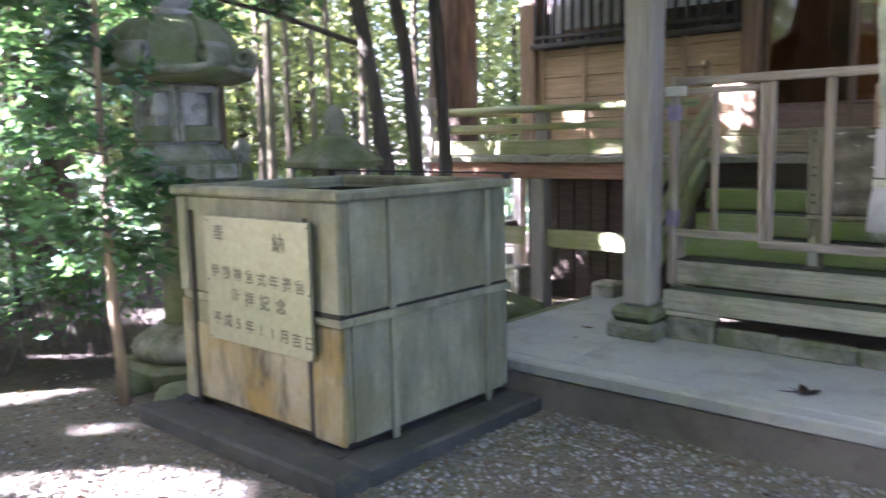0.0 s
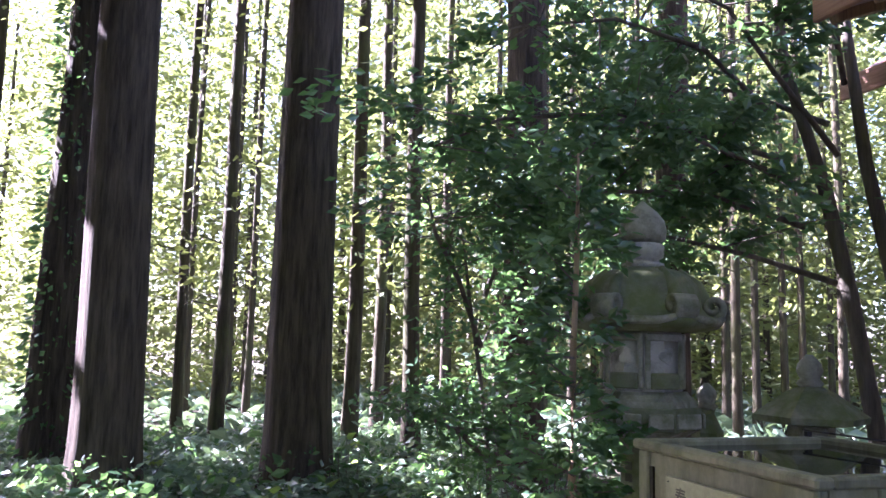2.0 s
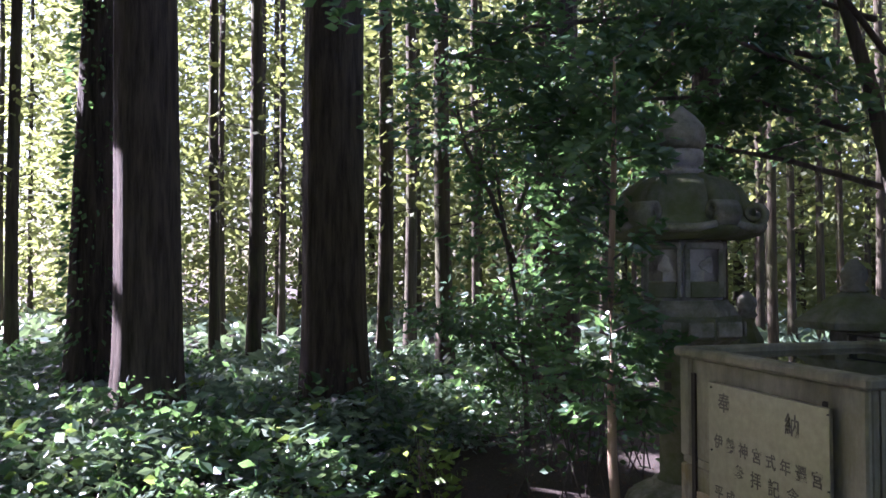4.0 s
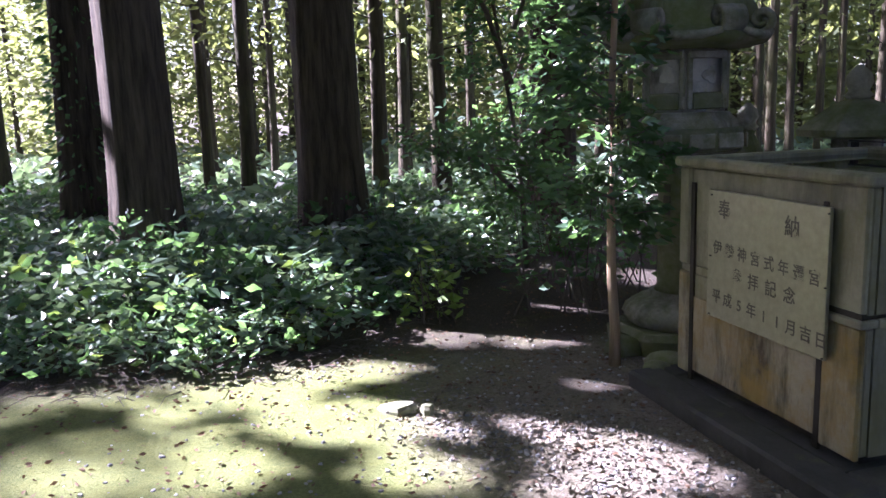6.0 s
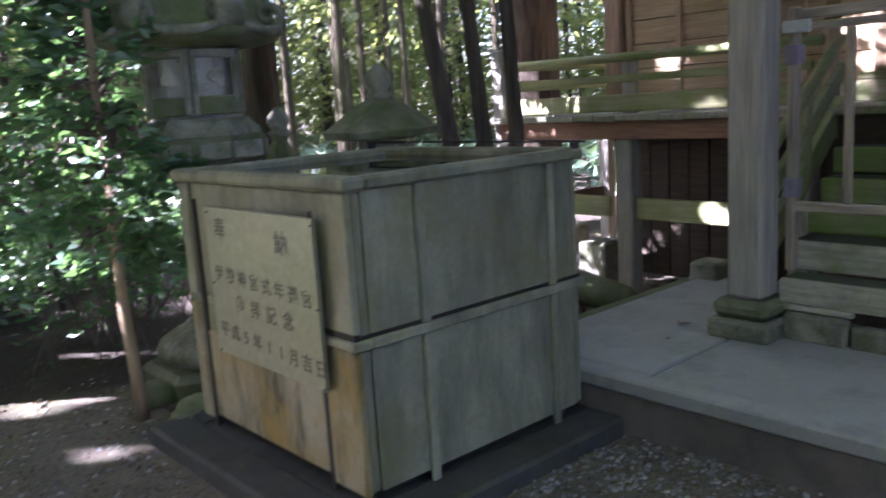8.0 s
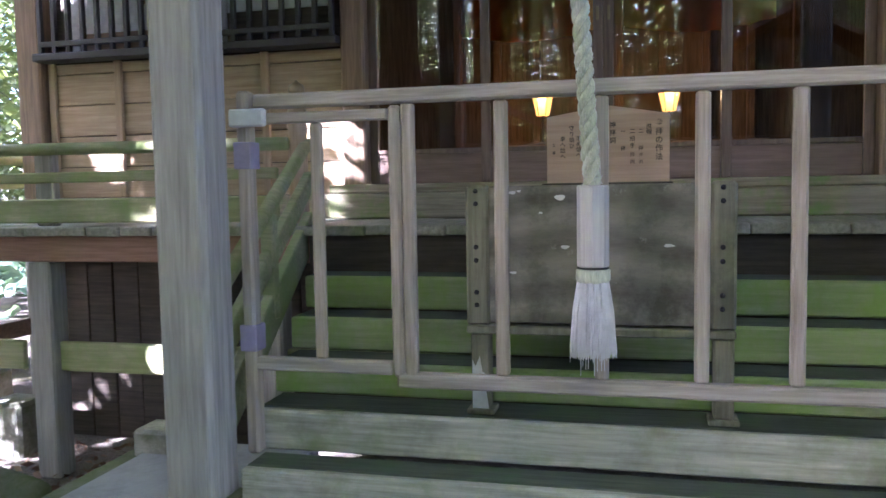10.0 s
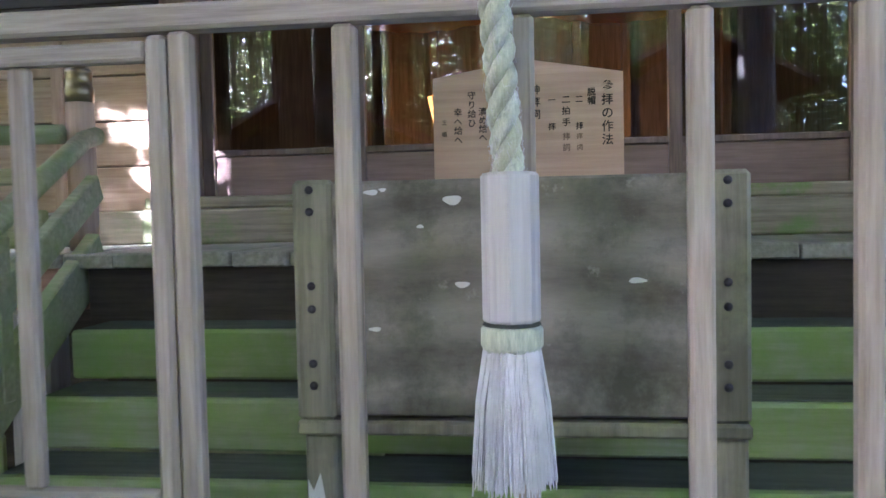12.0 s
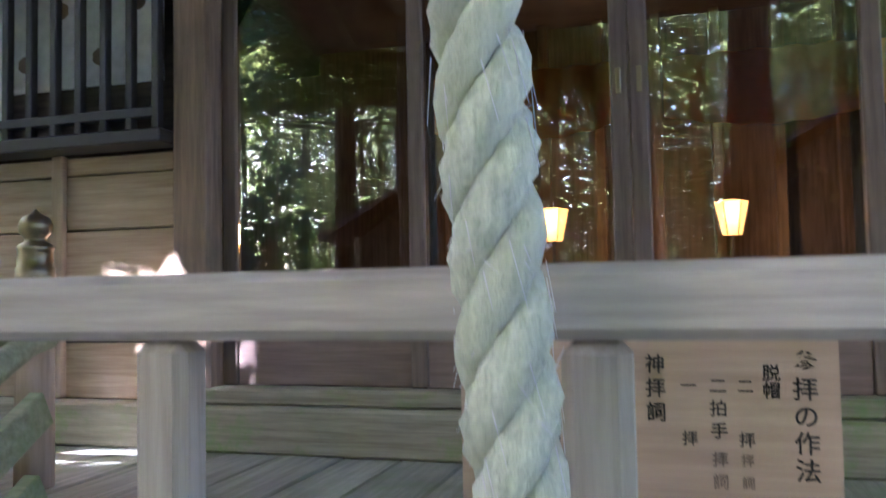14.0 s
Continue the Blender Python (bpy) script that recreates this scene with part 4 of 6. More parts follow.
def curtain(x0, x1):
    bm = bmesh.new()
    n = 28
    cols = []
    for i in range(n + 1):
        u = i / n
        xx = x0 + (x1 - x0) * u
        y = 6.9 + 0.03 * math.sin(u * 40)
        cols.append((bm.verts.new((xx, y, 3.3)), bm.verts.new((xx, y, 2.95 - 0.08 * math.sin(u * math.pi)))))
    for a, b in zip(cols, cols[1:]):
        bm.faces.new((a[0], b[0], b[1], a[1]))
    r = bmesh.ops.solidify(bm, geom=bm.faces[:], thickness=0.006)
    part("curtain", bm, M_CURTAIN, None, "", True)
for a, b in ((0.3, 1.5), (1.7, 2.9)):
    curtain(a, b)
for ob in list(scene.objects):
    if ob.name.startswith("curtain") and ob.parent is None:
        tagged(ob, "short orange cloth valance hung inside the hall", "curtain", "hall curtains")

def lantern_lamp(x):
    y = 7.6
    t = thing("paper_lamp", (x, y, 2.0), "lit amber paper lamp on a slim stand", "lamp", "hall lamps")
    part("shade", turned([(0.06, 2.29), (0.105, 2.5), (0.105, 2.506), (0.04, 2.52)], (x, y, 0), 6), M_LAMP, t, "glowing amber shade")
    part("stand", tube([((x, y, 2.0), 0.012), ((x, y, 2.29), 0.012)], 8), M_BLACK, t)
    for k in range(6):
        a = k * math.pi / 3
        part("shade_rib", tube([((x + 0.063 * math.cos(a), y + 0.063 * math.sin(a), 2.29), 0.005), ((x + 0.108 * math.cos(a), y + 0.108 * math.sin(a), 2.5), 0.005)], 5), M_BLACK, t)
    part("foot", turned([(0.09, 2.0), (0.09, 2.02), (0.02, 2.04)], (x, y, 0), 12), M_BLACK, t)
    l = new("lamp_light", bpy.data.lights.new("lamp_light", "POINT"))
    l.data.energy, l.data.color, l.data.shadow_soft_size = 0.45, (1.0, 0.6, 0.22), 0.1
    l.location = (x, y - 0.14, 2.42)
lantern_lamp(0.93)
lantern_lamp(2.09)

# ---- roofs ----
roof = thing("hall_roof", (1.6, 6.5, 4.0), "low dark red metal roof with deep timber eaves", "roof", kind="structure")
def slope(name, a, b, c, d, th, mat):
    bm = bmesh.new()
    f = bm.faces.new([bm.verts.new(p) for p in (a, b, c, d)])
    r = bmesh.ops.extrude_face_region(bm, geom=[f])
    bmesh.ops.translate(bm, verts=[v for v in r["geom"] if isinstance(v, bmesh.types.BMVert)], vec=(0, 0, th))
    bmesh.ops.recalc_face_normals(bm, faces=bm.faces)
    part(name, bm, mat, roof)
slope("front_slope", (-2.9, 3.0, 4.25), (6.5, 3.0, 4.25), (6.5, 6.6, 6.5), (-2.9, 6.6, 6.5), 0.1, M_ROOF)
slope("rear_slope", (-2.9, 6.6, 6.5), (6.5, 6.6, 6.5), (6.5, 10.1, 4.25), (-2.9, 10.1, 4.25), 0.1, M_ROOF)
slope("porch_slope", (-1.05, 1.05, 3.95), (4.4, 1.05, 3.95), (4.4, 4.4, 5.2), (-1.05, 4.4, 5.2), 0.09, M_ROOF)
part("fascia", box(-1.07, 4.42, 1.01, 1.05, 3.91, 4.06, 0.006), M_REDBEAM, roof)
part("fascia", box(-2.92, 6.52, 2.95, 2.99, 4.17, 4.37, 0.006), M_REDBEAM, roof)
for i in range(17):
    xx = -1.0 + i * 0.33
    part("rafter", beam((xx, 1.1, 3.925), (xx, 4.3, 5.12), 0.06, 0.07), M_PILLAR, roof)
for i in range(24):
    xx = -2.85 + i * 0.4
    if xx < -0.95 or xx > 4.3:
        part("rafter", beam((xx, 3.05, 4.235), (xx, 4.4, 5.08), 0.06, 0.07), M_PILLAR, roof)
part("porch_beam", box(-0.1, 3.5, 2.32, 2.52, 3.6, 3.8, 0.012), M_PILLAR, roof, "timber beam over the porch posts")
part("side_beam", box(0.19, 0.35, 2.53, 4.44, 3.6, 3.75, 0.01), M_PILLAR, roof)
part("side_beam", box(3.07, 3.23, 2.53, 4.44, 3.6, 3.75, 0.01), M_PILLAR, roof)
part("wall_plate", box(-2.3, 5.5, 4.42, 4.62, 4.2, 5.0, 0.008), M_PILLAR, roof)

# ---- stone lanterns ----
def hexa(a, r, z):
    return r / math.cos(((a + math.pi / 6) % (math.pi / 3)) - math.pi / 6)


def scroll_bm(r0, r1, turns, thick, width, n=26):
    """A rolled stone scroll in the radial plane (x outward, z up), extruded across y."""
    bm = bmesh.new()
    rows = []
    for i in range(n + 1):
        u = i / n
        a = -math.pi / 2 + u * turns * 2 * math.pi
        r = r0 + (r1 - r0) * u
        th = thick * (1 - 0.45 * u)
        w = width * (1 - 0.12 * u)
        ring = []
        for rr, yy in ((r, -w), (r, w), (r - th, w * 0.94), (r - th, -w * 0.94)):
            ring.append(bm.verts.new((rr * math.cos(a), yy, rr * math.sin(a))))
        rows.append(ring)
    for a, b in zip(rows, rows[1:]):
        for k in range(4):
            bm.faces.new((a[k], a[(k + 1) % 4], b[(k + 1) % 4], b[k]))
    bm.faces.new(rows[0][::-1])
    bm.faces.new(rows[-1])
    bmesh.ops.recalc_face_normals(bm, faces=bm.faces)
    return bm


def build_big_lantern(cx, cy, g):
    t = thing("stone_lantern", (cx, cy, g), "tall mossy carved stone lantern with broad curled roof", "stone lantern")
    c = (cx, cy, g)
    part("footing", turned([(0.5, -0.1), (0.52, 0.1), (0.47, 0.14)], c, 6), M_STONEMOSS, t)
    def petals(a, r, z):
        return r * (1 + 0.075 * abs(math.sin(a * 8)) * (1 if 0.16 < z < 0.32 else 0.12))
    part("lotus_base", turned([(0.33, 0.13), (0.37, 0.16), (0.385, 0.21), (0.36, 0.27), (0.29, 0.325), (0.22, 0.35), (0.215, 0.375)], c, 112, None, petals), M_STONE, t, "dark lotus petal base ring", True)
    shaft = part("shaft", turned([(0.19, 0.37), (0.168, 0.41), (0.165, 0.74), (0.2, 0.765), (0.205, 0.83), (0.2, 0.87), (0.165, 0.9), (0.162, 1.2), (0.19, 1.235), (0.2, 1.27)], c, 28), M_STONEMOSS, t, "mossy banded round shaft", True)
    for z in (0.95, 1.03, 1.11):
        bm = box(-0.03, 0.03, -0.006, 0.002, z - 0.028, z + 0.028, 0.003)
        bmesh.ops.transform(bm, matrix=Matrix.Translation(c) @ Matrix.Rotation(radians(20), 4, "Z") @ Matrix.Translation((0, -0.164, 0)), verts=bm.verts)
        part("carved_mark", bm, M_PLATEINK, shaft)
    part("shelf_foot", turned([(0.2, 1.27), (0.27, 1.3), (0.35, 1.345), (0.37, 1.355)], c, 6, None, hexa), M_STONE, t)
    part("shelf_stone", turned([(0.375, 1.357), (0.39, 1.365), (0.39, 1.505), (0.375, 1.515)], c, 6, None, hexa), M_STONEMOSS, t)
    for k in range(6):
        m = Matrix.Translation(c) @ Matrix.Rotation(k * math.pi / 3, 4, "Z")
        for y0, y1 in ((-0.2, -0.012), (0.012, 0.2)):
            bm = box(0.384, 0.402, y0, y1, 1.385, 1.485, 0.012)
            bmesh.ops.transform(bm, matrix=m, verts=bm.verts)
            part("carved_panel", bm, M_STONE, t)
    part("firebox_foot", turned([(0.37, 1.516), (0.36, 1.555), (0.31, 1.6), (0.3, 1.62)], c, 6, None, hexa), M_STONE, t)
    fire = part("firebox", turned([(0.262, 1.62), (0.268, 1.63), (0.268, 2.01), (0.26, 2.03)], c, 6, None, hexa), M_STONEPALE, t, "pale weathered firebox")
    for k in range(6):
        m = Matrix.Translation(c) @ Matrix.Rotation(k * math.pi / 3, 4, "Z")
        def put(name, bm, mat):
            bmesh.ops.transform(bm, matrix=m, verts=bm.verts)
            part(name, bm, mat, fire)
        if k % 3 == 1:
            # black panel on the solid face paints the dark inside of an opening
            put("opening", box(0.255, 0.2725, -0.075, 0.075, 1.8, 1.96, 0.003), M_STAINSHADE)
        put("base_panel", box(0.262, 0.281, -0.11, 0.11, 1.64, 1.75, 0.012), M_STONEMOSS)
        for y in (-0.128, 0.128):
            put("corner_pilaster", box(0.258, 0.279, y - 0.02, y + 0.02, 1.64, 2.0, 0.008), M_STONE)
        put("lintel", box(0.258, 0.284, -0.14, 0.14, 1.965, 2.02, 0.01), M_STONE)
        bm = turned([(0.055, 0), (0.05, 0.008), (0.02, 0.014)], (0, 0, 0), 12, None, lambda a, r, z: r * (1 + 0.25 * math.sin(3 * a + k)))
        bmesh.ops.transform(bm, matrix=Matrix.Translation((0.268, 0.02, 1.86)) @ Matrix.Rotation(radians(90), 4, "Y"), verts=bm.verts)
        if k % 3 != 1:
            put("relief", bm, M_STONEPALE)
    part("roof", turned([(0.26, 2.03), (0.4, 2.035), (0.5, 2.06), (0.53, 2.1), (0.5, 2.13), (0.43, 2.155), (0.395, 2.2), (0.385, 2.28), (0.365, 2.36), (0.31, 2.43), (0.22, 2.475), (0.14, 2.49)], c, 48, None, lambda a, r, z: r * (1 + 0.035 * math.cos(6 * a))), M_STONEMOSS, t, "broad mossy domed roof", True)
    for k in range(6):
        m = Matrix.Translation(c) @ Matrix.Rotation(k * math.pi / 3, 4, "Z")
        bm = scroll_bm(0.105, 0.028, 1.35, 0.05, 0.085)
        bmesh.ops.transform(bm, matrix=m @ Matrix.Translation((0.475, 0, 2.205)), verts=bm.verts)
        part("curled_corner", bm, M_STONE, t, "", True)
        part("roof_rib", tube([(m @ Vector((0.5, 0, 2.11)), 0.045), (m @ Vector((0.415, 0, 2.26)), 0.05), (m @ Vector((0.37, 0, 2.36)), 0.045), (m @ Vector((0.24, 0, 2.465)), 0.03)], 10), M_STONEMOSS, t, "", True)
        m2 = Matrix.Translation(c) @ Matrix.Rotation((k + 0.5) * math.pi / 3, 4, "Z")
        bm = tube([(m2 @ Vector((0.5, -0.2, 2.125)), 0.022), (m2 @ Vector((0.52, -0.08, 2.1)), 0.028), (m2 @ Vector((0.52, 0.08, 2.1)), 0.028), (m2 @ Vector((0.5, 0.2, 2.125)), 0.022)], 8)
        part("eave_moulding", bm, M_STONE, t, "", True)
    def flute(a, r, z):
        return r * (1 + 0.05 * abs(math.sin(a * 8))) if 2.56 < z < 2.68 else r
    part("finial_ring", turned([(0.13, 2.48), (0.15, 2.5), (0.15, 2.52), (0.115, 2.53), (0.115, 2.55), (0.14, 2.565), (0.145, 2.64), (0.135, 2.66), (0.11, 2.67)], c, 64, None, flute), M_STONEPALE, t, "pale fluted ring", True)
    part("finial", turned([(0.12, 2.665), (0.16, 2.69), (0.17, 2.76), (0.155, 2.83), (0.1, 2.9), (0.04, 2.95), (0.01, 2.98)], c, 24), M_STONE, t, "jewel-shaped finial", True)


build_big_lantern(-2.33, 0.58, 0.0)

def small_lantern(cx, cy, s, lab, hat=True):
    t = thing("small_stone_lantern", (cx, cy, 0), lab, "stone lantern", "small stone lanterns")
    c = (cx, cy, 0)
    part("base", turned([(0.3 * s, -0.05), (0.3 * s, 0.15 * s), (0.2 * s, 0.25 * s)], c, 6, None, hexa), M_STONEMOSS, t)
    part("shaft", turned([(0.12 * s, 0.25 * s), (0.11 * s, 0.85 * s), (0.13 * s, 0.9 * s)], c, 16), M_STONE, t, "", True)
    part("shelf", turned([(0.15 * s, 0.9 * s), (0.25 * s, 0.97 * s), (0.25 * s, 1.05 * s), (0.2 * s, 1.07 * s)], c, 6, None, hexa), M_STONEMOSS, t)
    part("firebox", turned([(0.15 * s, 1.07 * s), (0.15 * s, 1.32 * s), (0.13 * s, 1.33 * s)], c, 6, None, hexa), M_STONE, t)
    w = 0.36 if hat else 0.13
    part("roof", turned([(w * 0.6 * s, 1.33 * s), (w * s, 1.35 * s), (w * 1.02 * s, 1.39 * s), (w * 0.75 * s, 1.46 * s), (w * 0.45 * s, 1.54 * s), (0.07 * s, 1.58 * s)], c, 6, None, hexa), M_STONEMOSS, t)
    part("finial", turned([(0.06 * s, 1.57 * s), (0.09 * s, 1.6 * s), (0.06 * s, 1.63 * s), (0.085 * s, 1.68 * s), (0.075 * s, 1.73 * s), (0.02 * s, 1.79 * s)], c, 16), M_STONE, t, "", True)
small_lantern(-1.95, 1.68, 1.06, "small mossy stone lantern with spreading roof")
small_lantern(-2.62, 1.3, 0.93, "slim dark stone lantern with round finial", False)

# ---- gaps in the foliage through which the sun falls ----
GAPS = [(-2.6, -2.81, 0.6, 0.4, 48), (-1.6, -1.93, 0.67, 0.32, 56), (-1.3599999999999999, -3.06, 0.75, 0.6, 65), (-0.89, -1.74, 0.34, 0.24, 58), (-0.67, -0.67, 0.5, 0.22, 35), (-0.39, -1.01, 0.31, 0.24, 48), (-2.69, -1.13, 0.3, 0.17, 25), (-1.92, -0.52, 0.4, 0.13, 28), (-2.74, -3.41, 0.41, 0.2, 45), (0.1, -2.9, 0.5, 0.35, 40), (-1.1, -0.95, 0.3, 0.12, 30),
        (-5.4, 1.6, 0.4, 0.3), 
        (-3.1, -3.3, 0.75, 0.75), (-4.3, -3.7, 0.8, 0.55), (-2.7, -2.4, 0.35, 0.3), (-3.4, -0.85, 0.3, 0.28),
        (-3.6, -4.6, 0.6, 0.6), (-8.6, -5.6, 0.8, 0.8), (-7.5, -4.9, 0.5, 0.4),
        (-4.2, 1.65, 0.55, 0.5), (-3.5, 1.9, 0.4, 0.3), (-2.6, 2.1, 0.35, 0.22), (-2.2, 1.6, 0.25, 0.2),
         (0.0, 3.3, 0.15, 0.2),
        (-6.2, 3.6, 0.5, 0.7), (-7.5, 3.8, 0.8, 0.8)]
# the same for things above the ground: place and half-widths of the lit patch
LIT = [(-3.6, -3.9, 0.5, 0.7, 0.5), (-4.5, -4.3, 0.55, 0.7, 0.5), (-3.4, -2.7, 0.45, 0.45, 0.4), (-3.3, -0.75, 0.5, 0.3, 0.3), (-4.6, -3.0, 0.5, 0.4, 0.3),
       (-2.45, 3.68, 1.52, 0.16, 0.05), (-1.8, 3.68, 1.55, 0.18, 0.05), (-1.3, 3.68, 1.5, 0.14, 0.06), (-0.7, 3.68, 1.5, 0.16, 0.05), (-0.2, 3.7, 1.88, 0.2, 0.08),
       (-1.5, 3.62, 0.95, 0.14, 0.22), (-0.75, 3.68, 0.7, 0.3, 0.12), 
       (0.5, 4.2, 1.45, 0.3, 0.08), (-1.6, 4.5, 1.85, 0.12, 0.1),
       (-3.3, -3.1, 0.5, 0.85, 0.95), (-4.3, -3.5, 0.5, 0.95, 0.8), (-3.2, -2.2, 0.4, 0.6, 0.5), (-3.4, -0.95, 0.5, 0.4, 0.35), (-3.8, -2.0, 0.5, 0.4, 0.35), (-3.4, -4.4, 0.5, 0.7, 0.7),
       (-4.0, -4.9, 0.5, 0.8, 0.6), (-3.4, -1.5, 0.4, 0.3, 0.25), (-4.8, -2.6, 0.5, 0.45, 0.4), (-4.0, -0.4, 0.6, 0.3, 0.3),
       (-2.05, -0.2, 1.4, 0.3, 0.3), (-2.2, -0.4, 0.9, 0.25, 0.2), (-2.4, 0.25, 1.55, 0.12, 0.1), (-4.5, 0.2, 2.0, 0.3, 0.3)]
STREAKS = [(1.32 + 0.115 * k + 0.05 * math.sin(5.1 * k), 6.62 + 0.2 * math.sin(2.3 * k), 0.3 + 0.07 * math.cos(3 * k), 0.055, 71) for k in range(7)] + [(1.0 + 0.2 * k, 5.85 + 0.08 * math.sin(2 * k), 0.16, 0.06, 20) for k in range(5)]
GAPS += STREAKS
WALL_GAPS = [(1.62, 6.5, 0.58, 0.5, 0.0), (1.2, 5.85, 0.53, 0.28, 0.0)]
GAPS = [(g[0], g[1], g[2] + 0.05, g[3] + 0.04, radians(g[4]) if len(g) > 4 else 0.0) for g in GAPS]
GAPS += [(a - SUN_TO.x / SUN_TO.z * c, b - SUN_TO.y / SUN_TO.z * c, ra + 0.08, rb + 0.08, 0.0) for a, b, c, ra, rb in LIT]


def in_gap(p, tables, slack=0.0):
    """Whether the sunbeam through p falls into one of the gaps, each an ellipse on the ground."""
    x, y = p[0] - SUN_TO.x / SUN_TO.z * p[2], p[1] - SUN_TO.y / SUN_TO.z * p[2]
    for a, b, ra, rb, w in tables:
        u, v = (x - a) * math.cos(w) + (y - b) * math.sin(w), (y - b) * math.cos(w) - (x - a) * math.sin(w)
        if (u / ra) ** 2 + (v / rb) ** 2 < 1 + slack:
            return True
    return False


# ---- trees ----
def spray_mesh(name, n, size, rnd, material, shape, quad=True):
    """n leaves, each a folded pair of triangles or a bent quad, put where shape(rnd) gives place and way."""
    verts, faces = [], []
    for i in range(n):
        p, d, k = shape(rnd)
        d = Vector(d).normalized()
        s = Vector((rnd.gauss(0, 1), rnd.gauss(0, 1), rnd.gauss(0, 1))).cross(d)
        if s.length < 1e-4:
            s = Vector((1, 0, 0)).cross(d)
        s.normalize()
        u = d.cross(s)
        L = size * k * rnd.uniform(0.7, 1.3)
        W = L * 0.24
        a = len(verts)
        p = Vector(p)
        verts += [tuple(p), tuple(p + d * L * 0.45 + s * W + u * L * 0.06), tuple(p + d * L), tuple(p + d * L * 0.45 - s * W + u * L * 0.06)]
        faces += [(a, a + 1, a + 2), (a, a + 2, a + 3)]
    return mesh_of(name, verts, faces, material)


def trunk_bm(r0, r1, h, n, flare, rnd, lean=(0, 0), ridges=0.0, steps=14):
    bm = bmesh.new()
    rows = []
    ph = rnd.uniform(0, 6)
    for i in range(steps + 1):
        u = (i / steps) ** 1.6
        z = -0.25 + (h + 0.25) * u
        r = r0 + (r1 - r0) * (z / h if z > 0 else 0) + flare * math.exp(-max(z, 0) * 2.6)
        cx, cy = lean[0] * max(z, 0) + 0.02 * math.sin(z * 0.8 + ph), lean[1] * max(z, 0) + 0.02 * math.cos(z * 0.7 + ph)
        ring = []
        for k in range(n):
            a = 2 * math.pi * k / n
            w = 1 + ridges * (math.sin(a * 7 + ph) * 0.6 + math.sin(a * 13 + 2 * ph) * 0.4) + (0.25 * flare / r0) * math.exp(-max(z, 0) * 3) * math.sin(a * 4 + ph)
            ring.append(bm.verts.new((cx + r * w * math.cos(a), cy + r * w * math.sin(a), z)))
        rows.append(ring)
    for lo, hi in zip(rows, rows[1:]):
        for k in range(n):
            bm.faces.new((lo[k], lo[(k + 1) % n], hi[(k + 1) % n], hi[k]))
    bm.faces.new(rows[-1])
    return bm


def crown_shape(h, lo, hi, reach, droop=0.25):
    def f(rnd):
        z = rnd.uniform(lo, hi)
        t = (z - lo) / (hi - lo)
        R = reach * (0.35 + 0.65 * math.sin(math.pi * min(1, t * 0.85 + 0.12)))
        a = math.floor(z * 2.2) * 2.4 + rnd.choice((0, 1, 2)) * 2.09 + rnd.gauss(0, 0.28)
        q = rnd.random() ** 0.7
        p = (R * q * math.cos(a), R * q * math.sin(a), z - droop * q * R + rnd.gauss(0, 0.12))
        return p, (math.cos(a) + rnd.gauss(0, 0.5), math.sin(a) + rnd.gauss(0, 0.5), rnd.gauss(-0.2, 0.4)), 1.0
    return f


def limb_bm(h, lo, hi, reach, n, rnd, r=0.02):
    bm = bmesh.new()
    for i in range(n):
        z = rnd.uniform(lo, hi)
        a = rnd.uniform(0, 6.28)
        q = reach * rnd.uniform(0.5, 1)
        u = Vector((math.cos(a), math.sin(a), 0))
        tube([(Vector((0, 0, z)), r), (Vector((0, 0, z + 0.1)) + u * q * 0.5, r * 0.7), (Vector((0, 0, z - 0.15)) + u * q, r * 0.2)], 4, bm, False)
    return bm


def young_cedar(seed, near):
    rnd = random.Random(seed)
    lab = "slender straight forest cedar with bare lower trunk" if near else "distant sunlit forest cedar, feathery to the ground"
    t = thing("cedar_tree", (0, 0, 0), lab, "tree", "forest cedars" if near else "far forest cedars")
    part("trunk", trunk_bm(0.105, 0.05, 15, 10, 0.05, rnd, (rnd.uniform(-0.012, 0.012), rnd.uniform(-0.012, 0.012)), 0.05, 9), M_BARK, t, "", True)
    tagged(part("branch_work", limb_bm(15, 2.0, 14, 1.1, 24, rnd, 0.012), M_BARK, t), kind="stuff")
    if near:
        cr = new("crown", spray_mesh("crown", 700, 0.17, rnd, M_CEDAR, crown_shape(15, 2.6, 15.5, 1.5)))
    else:
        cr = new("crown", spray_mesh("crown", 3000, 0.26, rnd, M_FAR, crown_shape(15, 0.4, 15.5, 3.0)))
    cr.parent = t
    return t


NEAR = [young_cedar(s, True) for s in (11, 12, 13, 14)]
FAR = [young_cedar(s, False) for s in (15, 16, 17, 18)]
placed = []
def plant(kinds, x, y, s, k, turn, wide=1.0):
    m = Matrix.Translation((x, y, ground_z(x, y))) @ Matrix.Rotation(turn, 4, "Z") @ Matrix.Diagonal((s * wide, s * wide, s, 1))
    placed.append((x, y))
    return copy_thing(kinds[k % 4], m)


frnd = random.Random(5)
SPOTS = [(-10.87, -5.59, 0.95), (-10.22, -2.66, 0.8), (-15.21, -2.57, 0.7), (-9.22, -2.1, 0.98), (-17.18, -1.6, 0.7), (-8.53, -0.33, 1.08),
         (-9.91, 0.36, 0.95), (-7.38, 0.23, 1.1), (-10.61, 1.66, 0.75), (-13.1, 3.56, 0.7), (-11.6, 4.55, 0.8), (-9.77, 5.79, 0.72),
         (-8.43, 5.96, 0.75), (-9.83, 7.42, 0.7), (-8.58, 7.36, 0.62), (-9.7, 7.9, 0.7), (-7.4, 8.4, 0.7), (-6.0, 8.0, 0.65)]
